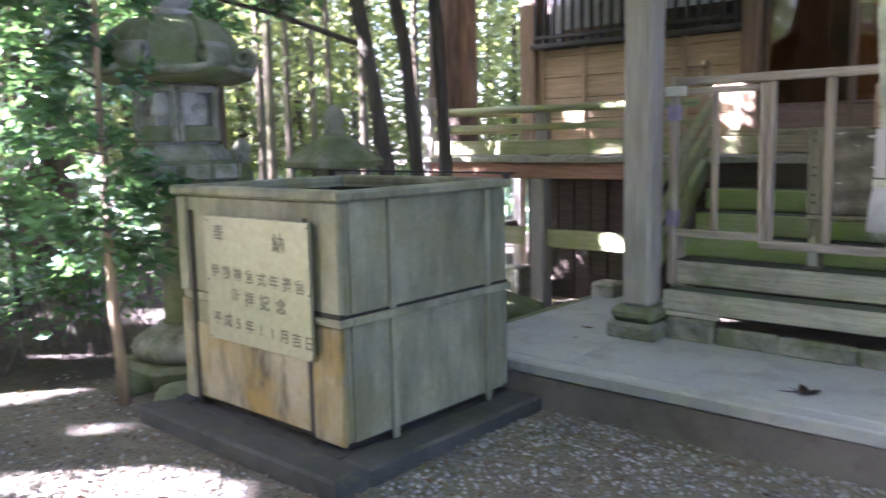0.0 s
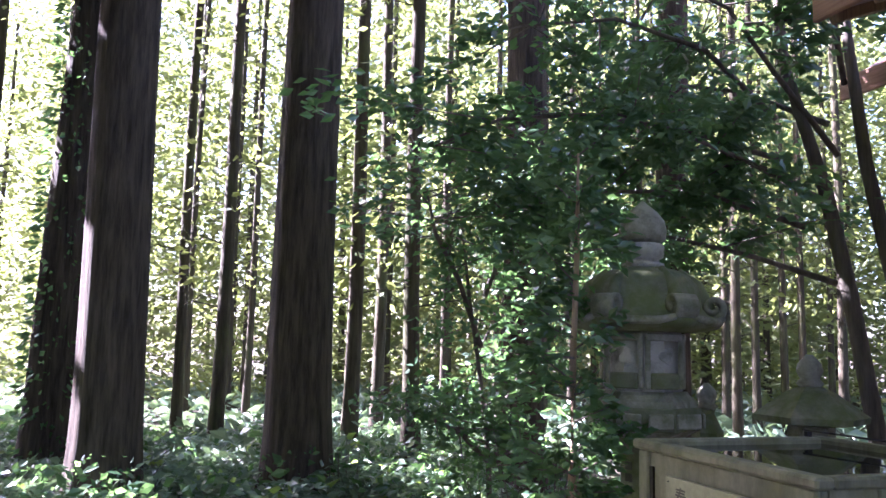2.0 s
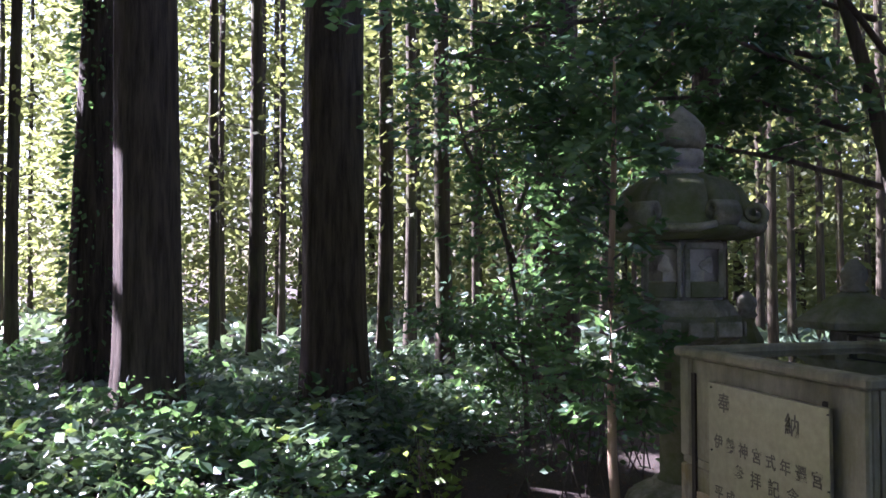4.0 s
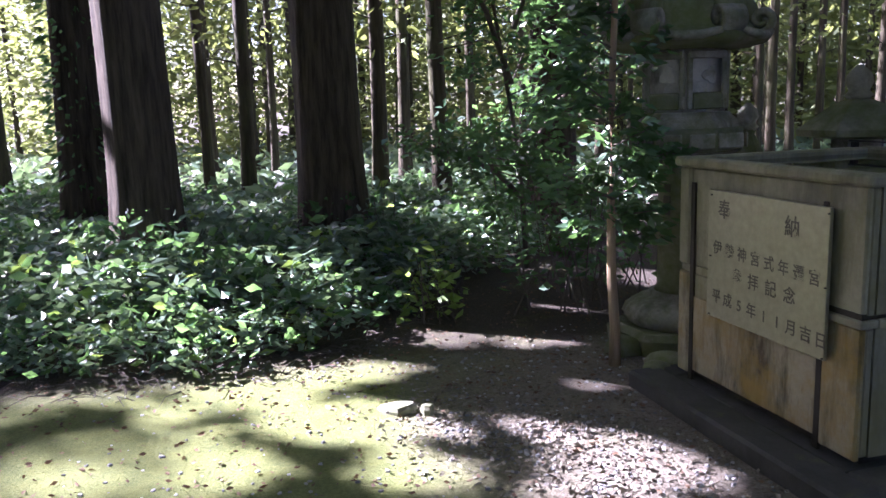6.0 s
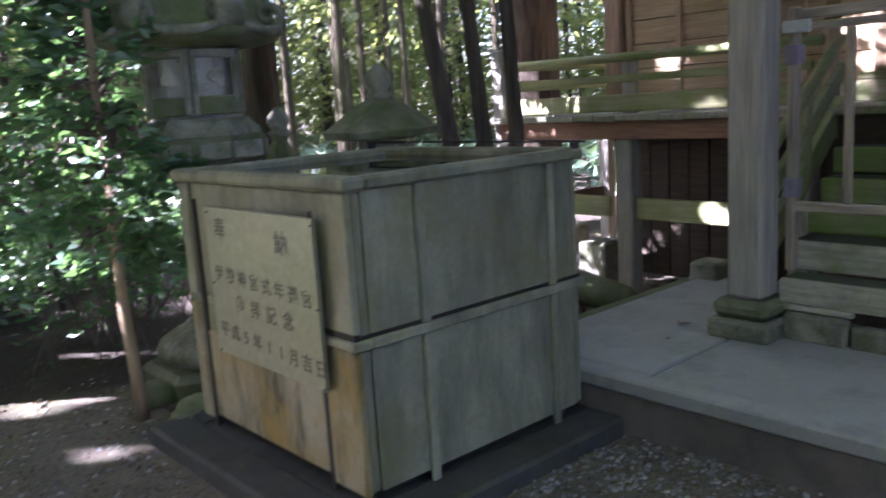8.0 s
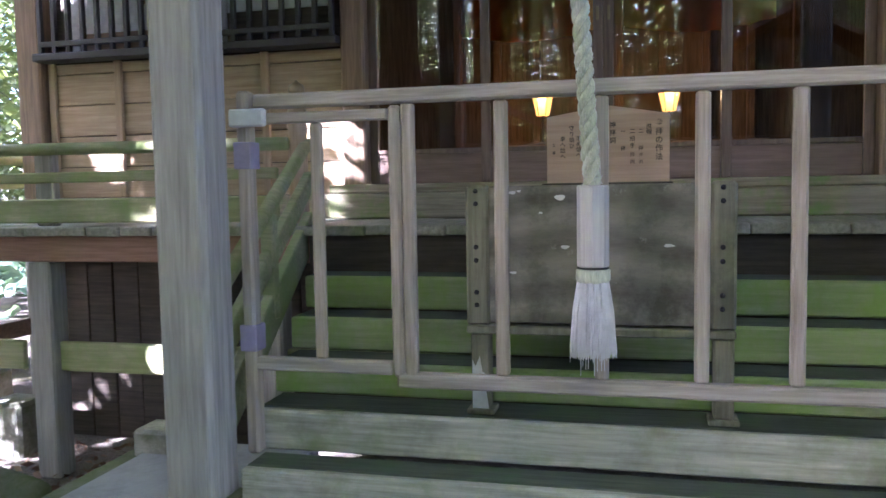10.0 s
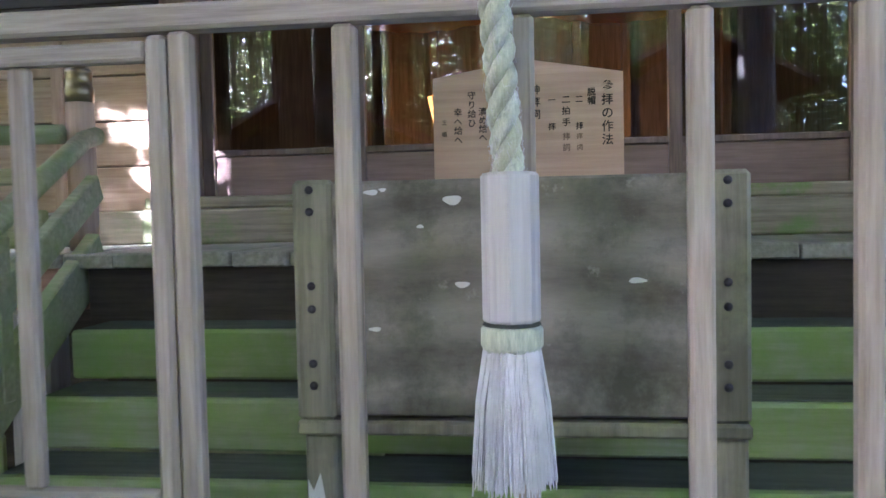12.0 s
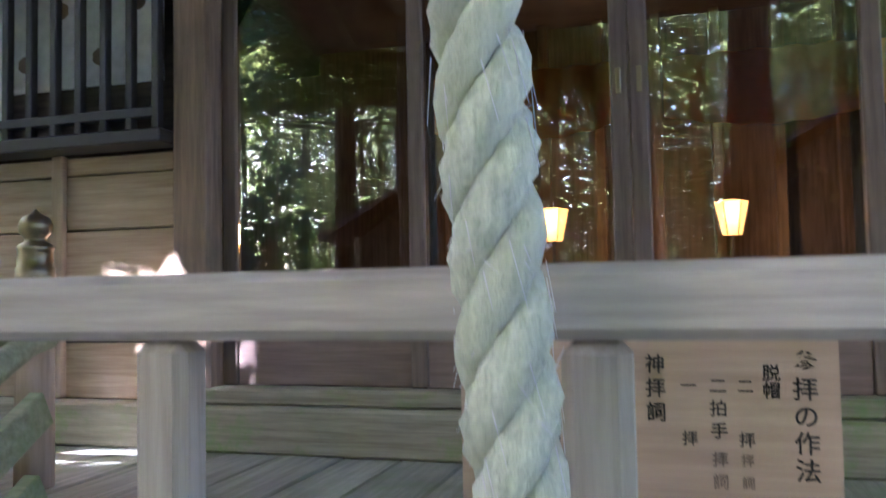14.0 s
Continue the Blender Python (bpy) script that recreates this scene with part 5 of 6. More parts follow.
for i, (x, y, s) in enumerate(SPOTS):
    plant(NEAR, x, y, 1.0, i, frnd.uniform(0, 6.28), s)
def scatter(count, d0, d1, kinds, gap, lo, hi):
    made = tries = 0
    while made < count and tries < 5000:
        tries += 1
        a = frnd.uniform(radians(80), radians(200))
        d = d0 + (d1 - d0) * frnd.random()
        x, y = 1.5 + d * math.cos(a), -1.0 + d * math.sin(a)
        if x > -8.0 and y < 9.5 or any((x - px) ** 2 + (y - py) ** 2 < gap for px, py in placed):
            continue
        plant(kinds, x, y, frnd.uniform(0.9, 1.15), frnd.randrange(4), frnd.uniform(0, 6.28), frnd.uniform(lo, hi))
        made += 1
scatter(36, 12, 24, NEAR, 1.6, 0.55, 0.95)
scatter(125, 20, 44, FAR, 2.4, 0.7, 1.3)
# trees behind the walker, seen in the glass
for i in range(95):
    x, y = frnd.uniform(-3, 16), frnd.uniform(-28, -12)
    if all((x - px) ** 2 + (y - py) ** 2 > 2.4 for px, py in placed):
        plant(FAR if i % 3 else NEAR, x, y, frnd.uniform(0.95, 1.2), frnd.randrange(4), frnd.uniform(0, 6.28), frnd.uniform(0.9, 1.7))
# unseen trees added on the right to block low sky light
for i in range(26):
    x, y = frnd.uniform(8, 18), frnd.uniform(-9, 9)
    if all((x - px) ** 2 + (y - py) ** 2 > 3 for px, py in placed):
        plant(FAR if i % 2 else NEAR, x, y, frnd.uniform(0.95, 1.2), frnd.randrange(4), frnd.uniform(0, 6.28), frnd.uniform(0.9, 1.6))
for i in range(70):
    x, y = frnd.uniform(-18, 9), frnd.uniform(-32, -20)
    if all((x - px) ** 2 + (y - py) ** 2 > 2.2 for px, py in placed):
        plant(FAR, x, y, frnd.uniform(0.9, 1.1), frnd.randrange(4), frnd.uniform(0, 6.28), frnd.uniform(0.9, 1.5))
for i, ob in enumerate(NEAR + FAR):
    ob.location = (-19.5 - i * 1.3, 13.0 + i * 1.7, 0.1)


def giant(x, y, r, lab, lean=(0, 0), mat=M_BIGBARK, h=19, seed=1, name="great_cedar"):
    rnd = random.Random(seed)
    g = ground_z(x, y)
    t = thing(name, (0, 0, 0), lab, "tree", "great cedars")
    part("trunk", trunk_bm(r, r * 0.55, h, 72, r * 0.42, rnd, lean, 0.018, 30), mat, t, "furrowed bark", True)
    tagged(part("branch_work", limb_bm(h, 11, h, 2.6, 30, rnd, 0.05), M_BIGBARK, t), kind="stuff")
    shape = crown_shape(h, 11.5, h + 2, 3.2)
    def sunlit(rn):
        for k in range(8):
            leaf = shape(rn)
            if not in_gap((leaf[0][0] + x, leaf[0][1] + y, leaf[0][2]), GAPS):
                break
        return leaf
    cr = new("crown", spray_mesh("crown", 1300, 0.5, rnd, M_CEDAR, sunlit))
    cr.parent = t
    t.matrix_basis = Matrix.Translation((x, y, g))
    return t


giant(-5.39, -3.22, 0.315, "huge dark furrowed cedar trunk at the forest edge", (0.012, 0.0), seed=2)
giant(-5.37, -1.44, 0.325, "huge dark furrowed cedar trunk with leaves at its foot", (-0.006, 0.0), seed=3)
ivy_tree = giant(-6.96, -3.93, 0.27, "tall dark cedar trunk clad in ivy", (0.005, 0.03), seed=4)
giant(-6.1, 1.23, 0.27, "broad cedar trunk behind the sapling", (0, 0), seed=5)
giant(-4.3, 5.8, 0.34, "massive cedar with a sunlit flank beside the hall", (0, 0), seed=6)

giant(-5.0, 2.57, 0.19, "straight brown cedar trunk behind the stone lantern", (0, 0), seed=7)

def ivy(x, y, r, h, seed):
    rnd = random.Random(seed)
    def f(rn):
        a, z = rn.uniform(0, 6.28), rn.uniform(0, h)
        rr = r * 1.06 + 0.03
        p = (x + rr * math.cos(a) + 0.005 * z, y + rr * math.sin(a) + 0.03 * z, z + 0.1)
        return p, (math.cos(a), math.sin(a), rn.uniform(-0.9, 0.2)), 1.0
    ob = new("ivy", spray_mesh("ivy", 1500, 0.11, rnd, M_LAUREL, f))
    tagged(ob, "ivy climbing a cedar trunk", "ivy", kind="stuff")
ivy(-6.96, -3.93, 0.27, 6.5, 8)

# tall unseen trees added towards the sun; canopy shades the clearing, gaps light it
crnd = random.Random(21)
def shade_canopy_tree(x, y, leaves):
    t = thing("great_cedar", (x, y, 0), "tall unseen cedar with a wide dense crown, added to shade the clearing", "tree", "great cedars")
    part("trunk", tube([((x, y, -0.2), 0.42), ((x, y, 6), 0.34), ((x + 0.1, y, 14), 0.2), ((x + 0.1, y, 19), 0.05)], 20), M_BIGBARK, t, "", True)
    bm = bmesh.new()
    for i in range(34):
        a, z = crnd.uniform(0, 6.28), crnd.uniform(7.0, 12)
        q = crnd.uniform(2, 4.5)
        if any(in_gap((x + q * k * math.cos(a), y + q * k * math.sin(a), z + 0.3 * k), GAPS) for k in (0.2, 0.4, 0.6, 0.8, 1.0)):
            continue
        tube([((x, y, z), 0.05), ((x + q * math.cos(a), y + q * math.sin(a), z + 0.3), 0.02)], 5, bm, False)
    tagged(part("branch_work", bm, M_BIGBARK, t), kind="stuff")
    verts, faces = [], []
    for p in leaves:
        d = Vector((crnd.gauss(0, 1), crnd.gauss(0, 1), crnd.gauss(0, 0.5))).normalized()
        s = d.cross(Vector((crnd.gauss(0, 1), crnd.gauss(0, 1), crnd.gauss(0, 1)))).normalized()
        a = len(verts)
        q = Vector(p) - Vector((x, y, 0))
        L, W = crnd.uniform(0.11, 0.18), crnd.uniform(0.06, 0.1)
        verts += [tuple(q - d * L), tuple(q + s * W), tuple(q + d * L), tuple(q - s * W)]
        faces += [(a, a + 1, a + 2, a + 3)]
    cr = new("crown", mesh_of("crown", verts, faces, M_CEDAR))
    cr.parent = t


CANOPY_AT = [(-3.5, -9.0), (-9.0, -7.5), (-14.0, -10.0), (-5.0, -13.0), (-12.6, -13.8), (-16.0, -11.5), (-2.5, -16.5), (-8.5, -17.0)]
leaf_sets = [[] for _ in CANOPY_AT]
for i in range(86500):
    if i < 70000:
        gx, gy = crnd.uniform(-9.5, 7.0), crnd.uniform(-7.0, 7.8)
    elif i < 81000:
        gx, gy = crnd.uniform(-1.4, 5.0), crnd.uniform(-1.0, 5.6)
    else:
        gx, gy = crnd.uniform(-3.3, -0.4), crnd.uniform(7.2, 10.8)
    if gx < -1.5 and 6.3 < gy < 7.8:
        continue
    if in_gap((gx, gy, 0.0), GAPS, crnd.gauss(0, 0.12)):
        continue
    if noise.noise(Vector((gx * 0.9, gy * 0.9, 2.2))) > 0.42 and gx < -3:
        continue
    z = crnd.uniform(7.2, 9.6) if i < 81000 else crnd.uniform(9.7, 12)
    p = Vector((gx, gy, 0)) + SUN_TO * (z / SUN_TO.z)
    if (p.z - 1.5) < 0.62 * math.hypot(p.x - 2.8, p.y + 2.4) and radians(150) < math.atan2(p.y + 2.4, p.x - 2.8) % (2 * math.pi) < radians(202):
        continue
    k = min(range(len(CANOPY_AT)), key=lambda j: (p.x - CANOPY_AT[j][0]) ** 2 + (p.y - CANOPY_AT[j][1]) ** 2)
    leaf_sets[k].append(p)
# more unseen trees, added overhead to hold sky light off the clearing
ROOF_AT = [(7.0, -5.0), (8.0, 1.5), (3.0, -8.0)]
roof_sets = [[] for _ in ROOF_AT]
while sum(map(len, roof_sets)) < 16000:
    p = Vector((crnd.uniform(-2.5, 9.5), crnd.uniform(-8.0, 4.5), crnd.uniform(8.5, 12.5)))
    if noise.noise(Vector((p.x * 0.5, p.y * 0.5, 7.7))) > 0.3 or in_gap(p, GAPS):
        continue
    roof_sets[min(range(3), key=lambda j: (p.x - ROOF_AT[j][0]) ** 2 + (p.y - ROOF_AT[j][1]) ** 2)].append(p)
for (cx, cy), leaves in zip(ROOF_AT, roof_sets):
    shade_canopy_tree(cx, cy, leaves)
for (cx, cy), leaves in zip(CANOPY_AT, leaf_sets):
    shade_canopy_tree(cx, cy, leaves)

# ---- laurel by the lantern, with overhanging boughs, and the many-stemmed tree ----
def sapling():
    rnd = random.Random(31)
    t = thing("laurel_sapling", (-1.98, -0.12, 0), "young dark-leaved laurel sapling beside the lantern", "sapling")
    stem = [((-1.98, -0.12, -0.05), 0.044), ((-2.0, -0.11, 0.25), 0.034), ((-2.03, -0.12, 0.6), 0.031), ((-2.08, -0.1, 1.1), 0.027), ((-2.08, -0.1, 1.7), 0.023), ((-2.02, -0.1, 2.5), 0.018), ((-2.0, -0.1, 3.2), 0.008)]
    part("stem", tube(stem, 10), M_PALEBARK, t, "", True)
    bm = bmesh.new()
    tips = []
    for i in range(46):
        z = rnd.uniform(0.75, 3.2)
        a = rnd.uniform(0, 6.28)
        L = rnd.uniform(0.2, 0.48) * (1.1 - abs(z - 1.4) * 0.25)
        b = Vector((-2.05, -0.1, z))
        e = b + Vector((math.cos(a) * L, math.sin(a) * L, rnd.uniform(0.0, 0.22)))
        tube([(b, 0.008), (e, 0.003)], 4, bm, False)
        tips.append((b, e))
    tagged(part("twig_work", bm, M_SMOOTHBARK, t), kind="stuff")
    def f(rn):
        b, e = rn.choice(tips)
        q = rn.uniform(0.35, 1.08)
        p = b.lerp(e, q) + Vector((rn.gauss(0, 0.05), rn.gauss(0, 0.05), rn.gauss(0, 0.04)))
        d = (e - b).normalized()
        return p, (d.x + rn.gauss(0, 0.6), d.y + rn.gauss(0, 0.6), rn.gauss(-0.15, 0.35)), 1.0
    cr = new("crown", spray_mesh("crown", 2100, 0.095, rnd, M_LAUREL, f))
    cr.data.transform(Matrix.Translation((1.98, 0.12, 0)))
    cr.parent = t


sapling()

def evergreen(x, y, name, lab, boughs, n, seed, size=0.1, trunk=((0, 0), 0.12, 6)):
    """A dark broadleaf tree: a trunk, named boughs as rows of places, and leaves in clusters about them."""
    rnd = random.Random(seed)
    t = thing(name, (x, y, 0), lab, "tree")
    c = Vector((x, y, 0))
    bm = bmesh.new()
    tips = []
    for rows in boughs:
        pts = [Vector(p) for p in rows]
        tube([(p, 0.022 * (1 - i / len(pts)) + 0.006) for i, p in enumerate(pts)], 8, bm)
        for a, b in zip(pts[1:], pts[2:]):
            for k in range(9):
                q = a.lerp(b, rnd.random())
                e = q + Vector((rnd.gauss(0, 0.45), rnd.gauss(0, 0.45), rnd.gauss(0, 0.28)))
                tube([(q, 0.008), (e, 0.002)], 4, bm, False)
                tips.append((q, e))
    tagged(part("bough_work", bm, M_SMOOTHBARK, t, "", True), kind="stuff")
    def f(rn):
        b, e = rn.choice(tips)
        p = b.lerp(e, rn.uniform(0.4, 1.15)) + Vector((rn.gauss(0, 0.1), rn.gauss(0, 0.1), rn.gauss(0, 0.07)))
        d = (e - b).normalized()
        return p, (d.x + rn.gauss(0, 0.7), d.y + rn.gauss(0, 0.7), rn.gauss(-0.25, 0.35)), 1.0
    def open_to_sun(rn):
        for k in range(6):
            leaf = f(rn)
            if not in_gap(leaf[0], GAPS[-len(LIT):]) and not (in_gap(leaf[0], WALL_GAPS) and rn.random() < 0.93):
                break
        return leaf
    cr = new("crown", spray_mesh("crown", n, size, rnd, M_LAUREL, open_to_sun))
    cr.data.transform(Matrix.Translation(-c))
    cr.parent = t
    return t


# many-stemmed tree at the veranda corner, its boughs reaching over the lantern
stems = thing("many_stemmed_tree", (-2.6, 3.0, 0), "leaning many-stemmed tree by the veranda corner", "tree")
def stem(rows):
    part("stem", tube(rows, 12), M_SMOOTHBARK, stems, "", True)
stem([((-2.52, 2.8, -0.1), 0.085), ((-2.5, 2.8, 1.3), 0.072), ((-2.62, 2.7, 2.4), 0.066), ((-2.75, 2.6, 3.3), 0.06), ((-2.95, 2.4, 4.4), 0.045), ((-3.1, 2.3, 6.5), 0.02)])
stem([((-2.4, 3.0, -0.1), 0.08), ((-2.3, 2.98, 1.3), 0.068), ((-2.36, 2.92, 2.4), 0.062), ((-2.5, 2.8, 3.5), 0.055), ((-2.6, 2.7, 5.0), 0.04), ((-2.7, 2.6, 6.8), 0.02)])
stem([((-2.25, 3.2, -0.1), 0.075), ((-2.08, 3.12, 1.4), 0.064), ((-2.08, 3.05, 2.6), 0.058), ((-2.2, 2.95, 3.8), 0.05), ((-2.2, 2.9, 5.2), 0.035), ((-2.2, 2.9, 6.8), 0.02)])
evergreen(-2.9, 2.5, "overhanging_laurel", "dark broadleaf crown overhanging the stone lantern",
          [[(-2.95, 2.55, 3.0), (-3.2, 1.9, 3.25), (-3.4, 1.3, 3.3), (-3.5, 0.6, 3.25), (-3.5, -0.1, 3.0)],
           [(-3.05, 2.45, 3.6), (-3.4, 1.6, 3.9), (-3.6, 0.8, 4.0), (-3.7, 0.0, 3.9), (-3.7, -0.6, 3.6)],
           [(-3.1, 2.4, 4.0), (-3.0, 1.6, 4.5), (-3.1, 0.8, 4.7), (-3.3, 0.0, 4.6)],
           [(-2.8, 2.7, 3.9), (-3.6, 2.4, 4.4), (-4.2, 1.8, 4.6), (-4.6, 1.0, 4.4)],
           [(-2.75, 2.7, 2.5), (-3.2, 2.2, 2.75), (-3.7, 1.7, 2.95), (-4.1, 1.2, 3.0)],
           [(-2.7, 2.7, 3.6), (-2.6, 2.0, 4.2), (-2.4, 1.4, 4.6), (-2.3, 0.8, 4.7)],
           [(-2.6, 2.7, 4.2), (-2.2, 2.2, 4.8), (-1.9, 1.6, 5.2), (-1.8, 1.1, 5.3)],
           [(-2.75, 2.6, 3.2), (-2.9, 2.0, 3.5), (-2.9, 1.3, 3.7), (-2.9, 0.7, 3.8)]], 12500, 41, 0.115)
evergreen(-4.6, 0.3, "understorey_laurel", "dark broadleaf understorey tree behind the sapling",
          [[(-4.6, 0.3, 0.0), (-4.58, 0.25, 0.9), (-4.55, 0.15, 1.6), (-4.5, 0.0, 2.4), (-4.5, -0.1, 3.2), (-4.5, -0.1, 4.2)],
           [(-4.58, 0.28, 0.8), (-4.3, -0.1, 1.1), (-4.1, -0.5, 1.3), (-4.0, -0.8, 1.35)],
           [(-4.58, 0.25, 1.1), (-4.7, 0.6, 1.6), (-4.8, 1.0, 2.0), (-4.9, 1.3, 2.2)],
           [(-4.55, 0.15, 1.9), (-4.2, -0.2, 2.5), (-4.0, -0.5, 2.9), (-3.9, -0.6, 3.2)],
           [(-4.6, 0.2, 2.4), (-4.8, 0.5, 3.0), (-4.9, 0.9, 3.6), (-5.0, 1.1, 4.2)]], 5200, 42, 0.095)

# ---- undergrowth ----
def undergrowth():
    rnd = random.Random(51)
    spots = []
    for i in range(5200):
        x, y = rnd.uniform(-9.5, -2.5), rnd.uniform(-7.5, 2.4)
        edge = -2.95 + 0.25 * math.sin(y * 1.7) - (max(0, y + 1.7) * 0.95 if y > -1.7 else 0)
        if x > edge or (x + 5.4 - 0.9 * (y - 1.6)) ** 2 < 0.12 and y > 0:
            continue
        inner = min(1.0, (edge - x) / 0.8)
        spots.append((x, y, inner))
    def f(rn):
        x, y, k = rn.choice(spots)
        h = (0.16 + 0.36 * k) * rn.random() ** 0.6 * (1 + 0.4 * noise.noise(Vector((x * 1.3, y * 1.3, 0))))
        a = rn.uniform(0, 6.28)
        return (x + rn.gauss(0, 0.05), y + rn.gauss(0, 0.05), ground_z(x, y) + h), (math.cos(a), math.sin(a), rn.gauss(0.05, 0.35)), 0.8 + 0.5 * k
    tagged(new("undergrowth", spray_mesh("undergrowth", 36000, 0.095, rnd, M_FERN, f)), "low leafy undergrowth along the forest edge", "undergrowth", kind="stuff")
    def tall(rn):
        x, y, k = rn.choice(spots)
        clump = 0.5 + noise.noise(Vector((x * 1.1, y * 1.1, 4)))
        h = (0.25 + 0.55 * k * max(0.1, clump)) * rn.random() ** 0.5
        a = rn.uniform(0, 6.28)
        return (x + rn.gauss(0, 0.07), y + rn.gauss(0, 0.07), ground_z(x, y) + h), (math.cos(a), math.sin(a), rn.gauss(0.25, 0.45)), rn.choice((0.4, 0.6, 1.0, 1.5))
    tagged(new("undergrowth", spray_mesh("undergrowth", 16000, 0.1, rnd, M_LAUREL, tall)), "taller mixed dark leafy plants in clumps along the forest edge", "undergrowth", kind="stuff")
    tagged(new("bright_shoots", spray_mesh("bright_shoots", 1500, 0.12, rnd, M_BRIGHT, f)), "young yellow-green shoots among the undergrowth", "undergrowth", kind="stuff")
    bm = bmesh.new()
    for i in range(500):
        x, y, k = rnd.choice(spots)
        z = ground_z(x, y)
        tube([((x, y, z), 0.004), ((x + rnd.gauss(0, 0.06), y + rnd.gauss(0, 0.06), z + 0.2 + 0.3 * k), 0.002)], 3, bm, False)
    tagged(part("plant_stalks", bm, M_SMOOTHBARK), "thin stalks of the undergrowth", "undergrowth", kind="stuff")
    # low plants further in
    def far(rn):
        a, d = rn.uniform(radians(80), radians(230)), rn.uniform(9, 30)
        x, y = 1.5 + d * math.cos(a), -1 + d * math.sin(a)
        if x > -6.5 and y < 8.5:
            x -= 7
        h = 0.5 * rn.random()
        b = rn.uniform(0, 6.28)
        return (x, y, ground_z(x, y) + h), (math.cos(b), math.sin(b), rn.gauss(0.2, 0.4)), 2.0
    tagged(new("forest_brush", spray_mesh("forest_brush", 16000, 0.16, rnd, M_FERN, far)), "brush on the forest floor", "undergrowth", kind="stuff")


undergrowth()

def bush(x, y, n, r, h, mat, lab, seed, size=0.11):
    rnd = random.Random(seed)
    g = ground_z(x, y)
    t = thing("leafy_shrub", (x, y, g), lab, "shrub", "shrubs")
    bm = bmesh.new()
    tips = []
    for i in range(14):
        a = rnd.uniform(0, 6.28)
        e = Vector((x + r * math.cos(a) * rnd.uniform(0.3, 1), y + r * math.sin(a) * rnd.uniform(0.3, 1), g + h * rnd.uniform(0.5, 1)))
        q = Vector((x + rnd.gauss(0, r * 0.4), y + rnd.gauss(0, r * 0.4), g))
        tube([(q, 0.008), (e, 0.003)], 4, bm, False)
        tips.append((q, e))
    tagged(part("twig_work", bm, M_SMOOTHBARK, t), kind="stuff")
    def f(rn):
        b, e = rn.choice(tips)
        p = b.lerp(e, rn.uniform(0.2, 1.05)) + Vector((rn.gauss(0, 0.09), rn.gauss(0, 0.09), rn.gauss(0, 0.07))) - Vector((x, y, g))
        a = rn.uniform(0, 6.28)
        return p, (math.cos(a), math.sin(a), rn.gauss(0, 0.35)), 1.0
    cr = new("foliage", spray_mesh("foliage", n, size, rnd, mat, f))
    cr.parent = t


bush(-3.45, -0.95, 130, 0.3, 0.62, M_BRIGHT, "sunlit pale green shrub at the path edge", 61)
bush(-4.95, -1.08, 160, 0.3, 0.85, M_FERN, "dark leaves growing round a cedar foot", 62)
bush(-4.87, -2.94, 140, 0.3, 0.75, M_FERN, "dark leaves growing round a cedar foot", 63)
bush(-3.6, 0.15, 300, 0.5, 1.35, M_LAUREL, "dark laurel shrub beside the path", 64, 0.1)
bush(-3.9, 0.9, 260, 0.5, 1.1, M_LAUREL, "dark laurel shrub beside the path", 65, 0.1)
bush(-3.2, 1.6, 130, 0.3, 0.6, M_LAUREL, "dark laurel shrub beside the path", 66, 0.1)

# ---- small things on the ground ----
def pebble_mesh(name, spots, rnd, mat, lo, hi):
    verts, faces = [], []
    for x, y in spots:
        z = ground_z(x, y)
        r = rnd.uniform(lo, hi)
        a0 = rnd.uniform(0, 6.28)
        b = len(verts)
        for k in range(5):
            a = a0 + k * 1.2566 + rnd.uniform(-0.2, 0.2)
            rr = r * rnd.uniform(0.75, 1.15)
            verts.append((x + rr * math.cos(a), y + rr * math.sin(a), z - 0.002))
        for k in range(5):
            v = verts[b + k]
            verts.append((x + (v[0] - x) * 0.7, y + (v[1] - y) * 0.7, z + r * rnd.uniform(0.35, 0.6)))
        for k in range(5):
            j = (k + 1) % 5
            faces.append((b + k, b + j, b + 5 + j, b + 5 + k))
        faces.append(tuple(b + 5 + k for k in range(5)))
    return mesh_of(name, verts, faces, mat)


prnd = random.Random(71)
M_GRAVEL = leafy("grey_gravel", (0.1, 0.1, 0.105), (0.42, 0.42, 0.42), (0.1, 0.1, 0.1), 0.7, 0.0, 0.4)
spots = []
while len(spots) < 16000:
    x, y = prnd.uniform(-3.0, 3.6), prnd.uniform(-3.4, 1.42)
    if -1.62 < x < 0.17 and -0.22 < y < 1.4:
        continue
    dens = 1.0 if x > 0.1 else 0.5 if abs(y + 0.85 - 0.35 * (x + 0.7)) < 0.45 and x > -1.5 else 0.16 if y > -1.2 else 0.07
    if prnd.random() < dens * (0.25 + 0.9 * max(0.0, 0.5 + noise.noise(Vector((x * 1.2, y * 1.2, 5))))):
        spots.append((x, y))
tagged(new("gravel", pebble_mesh("gravel", spots, prnd, M_GRAVEL, 0.005, 0.017)), "small grey gravel pressed into the earth", "gravel", kind="stuff")
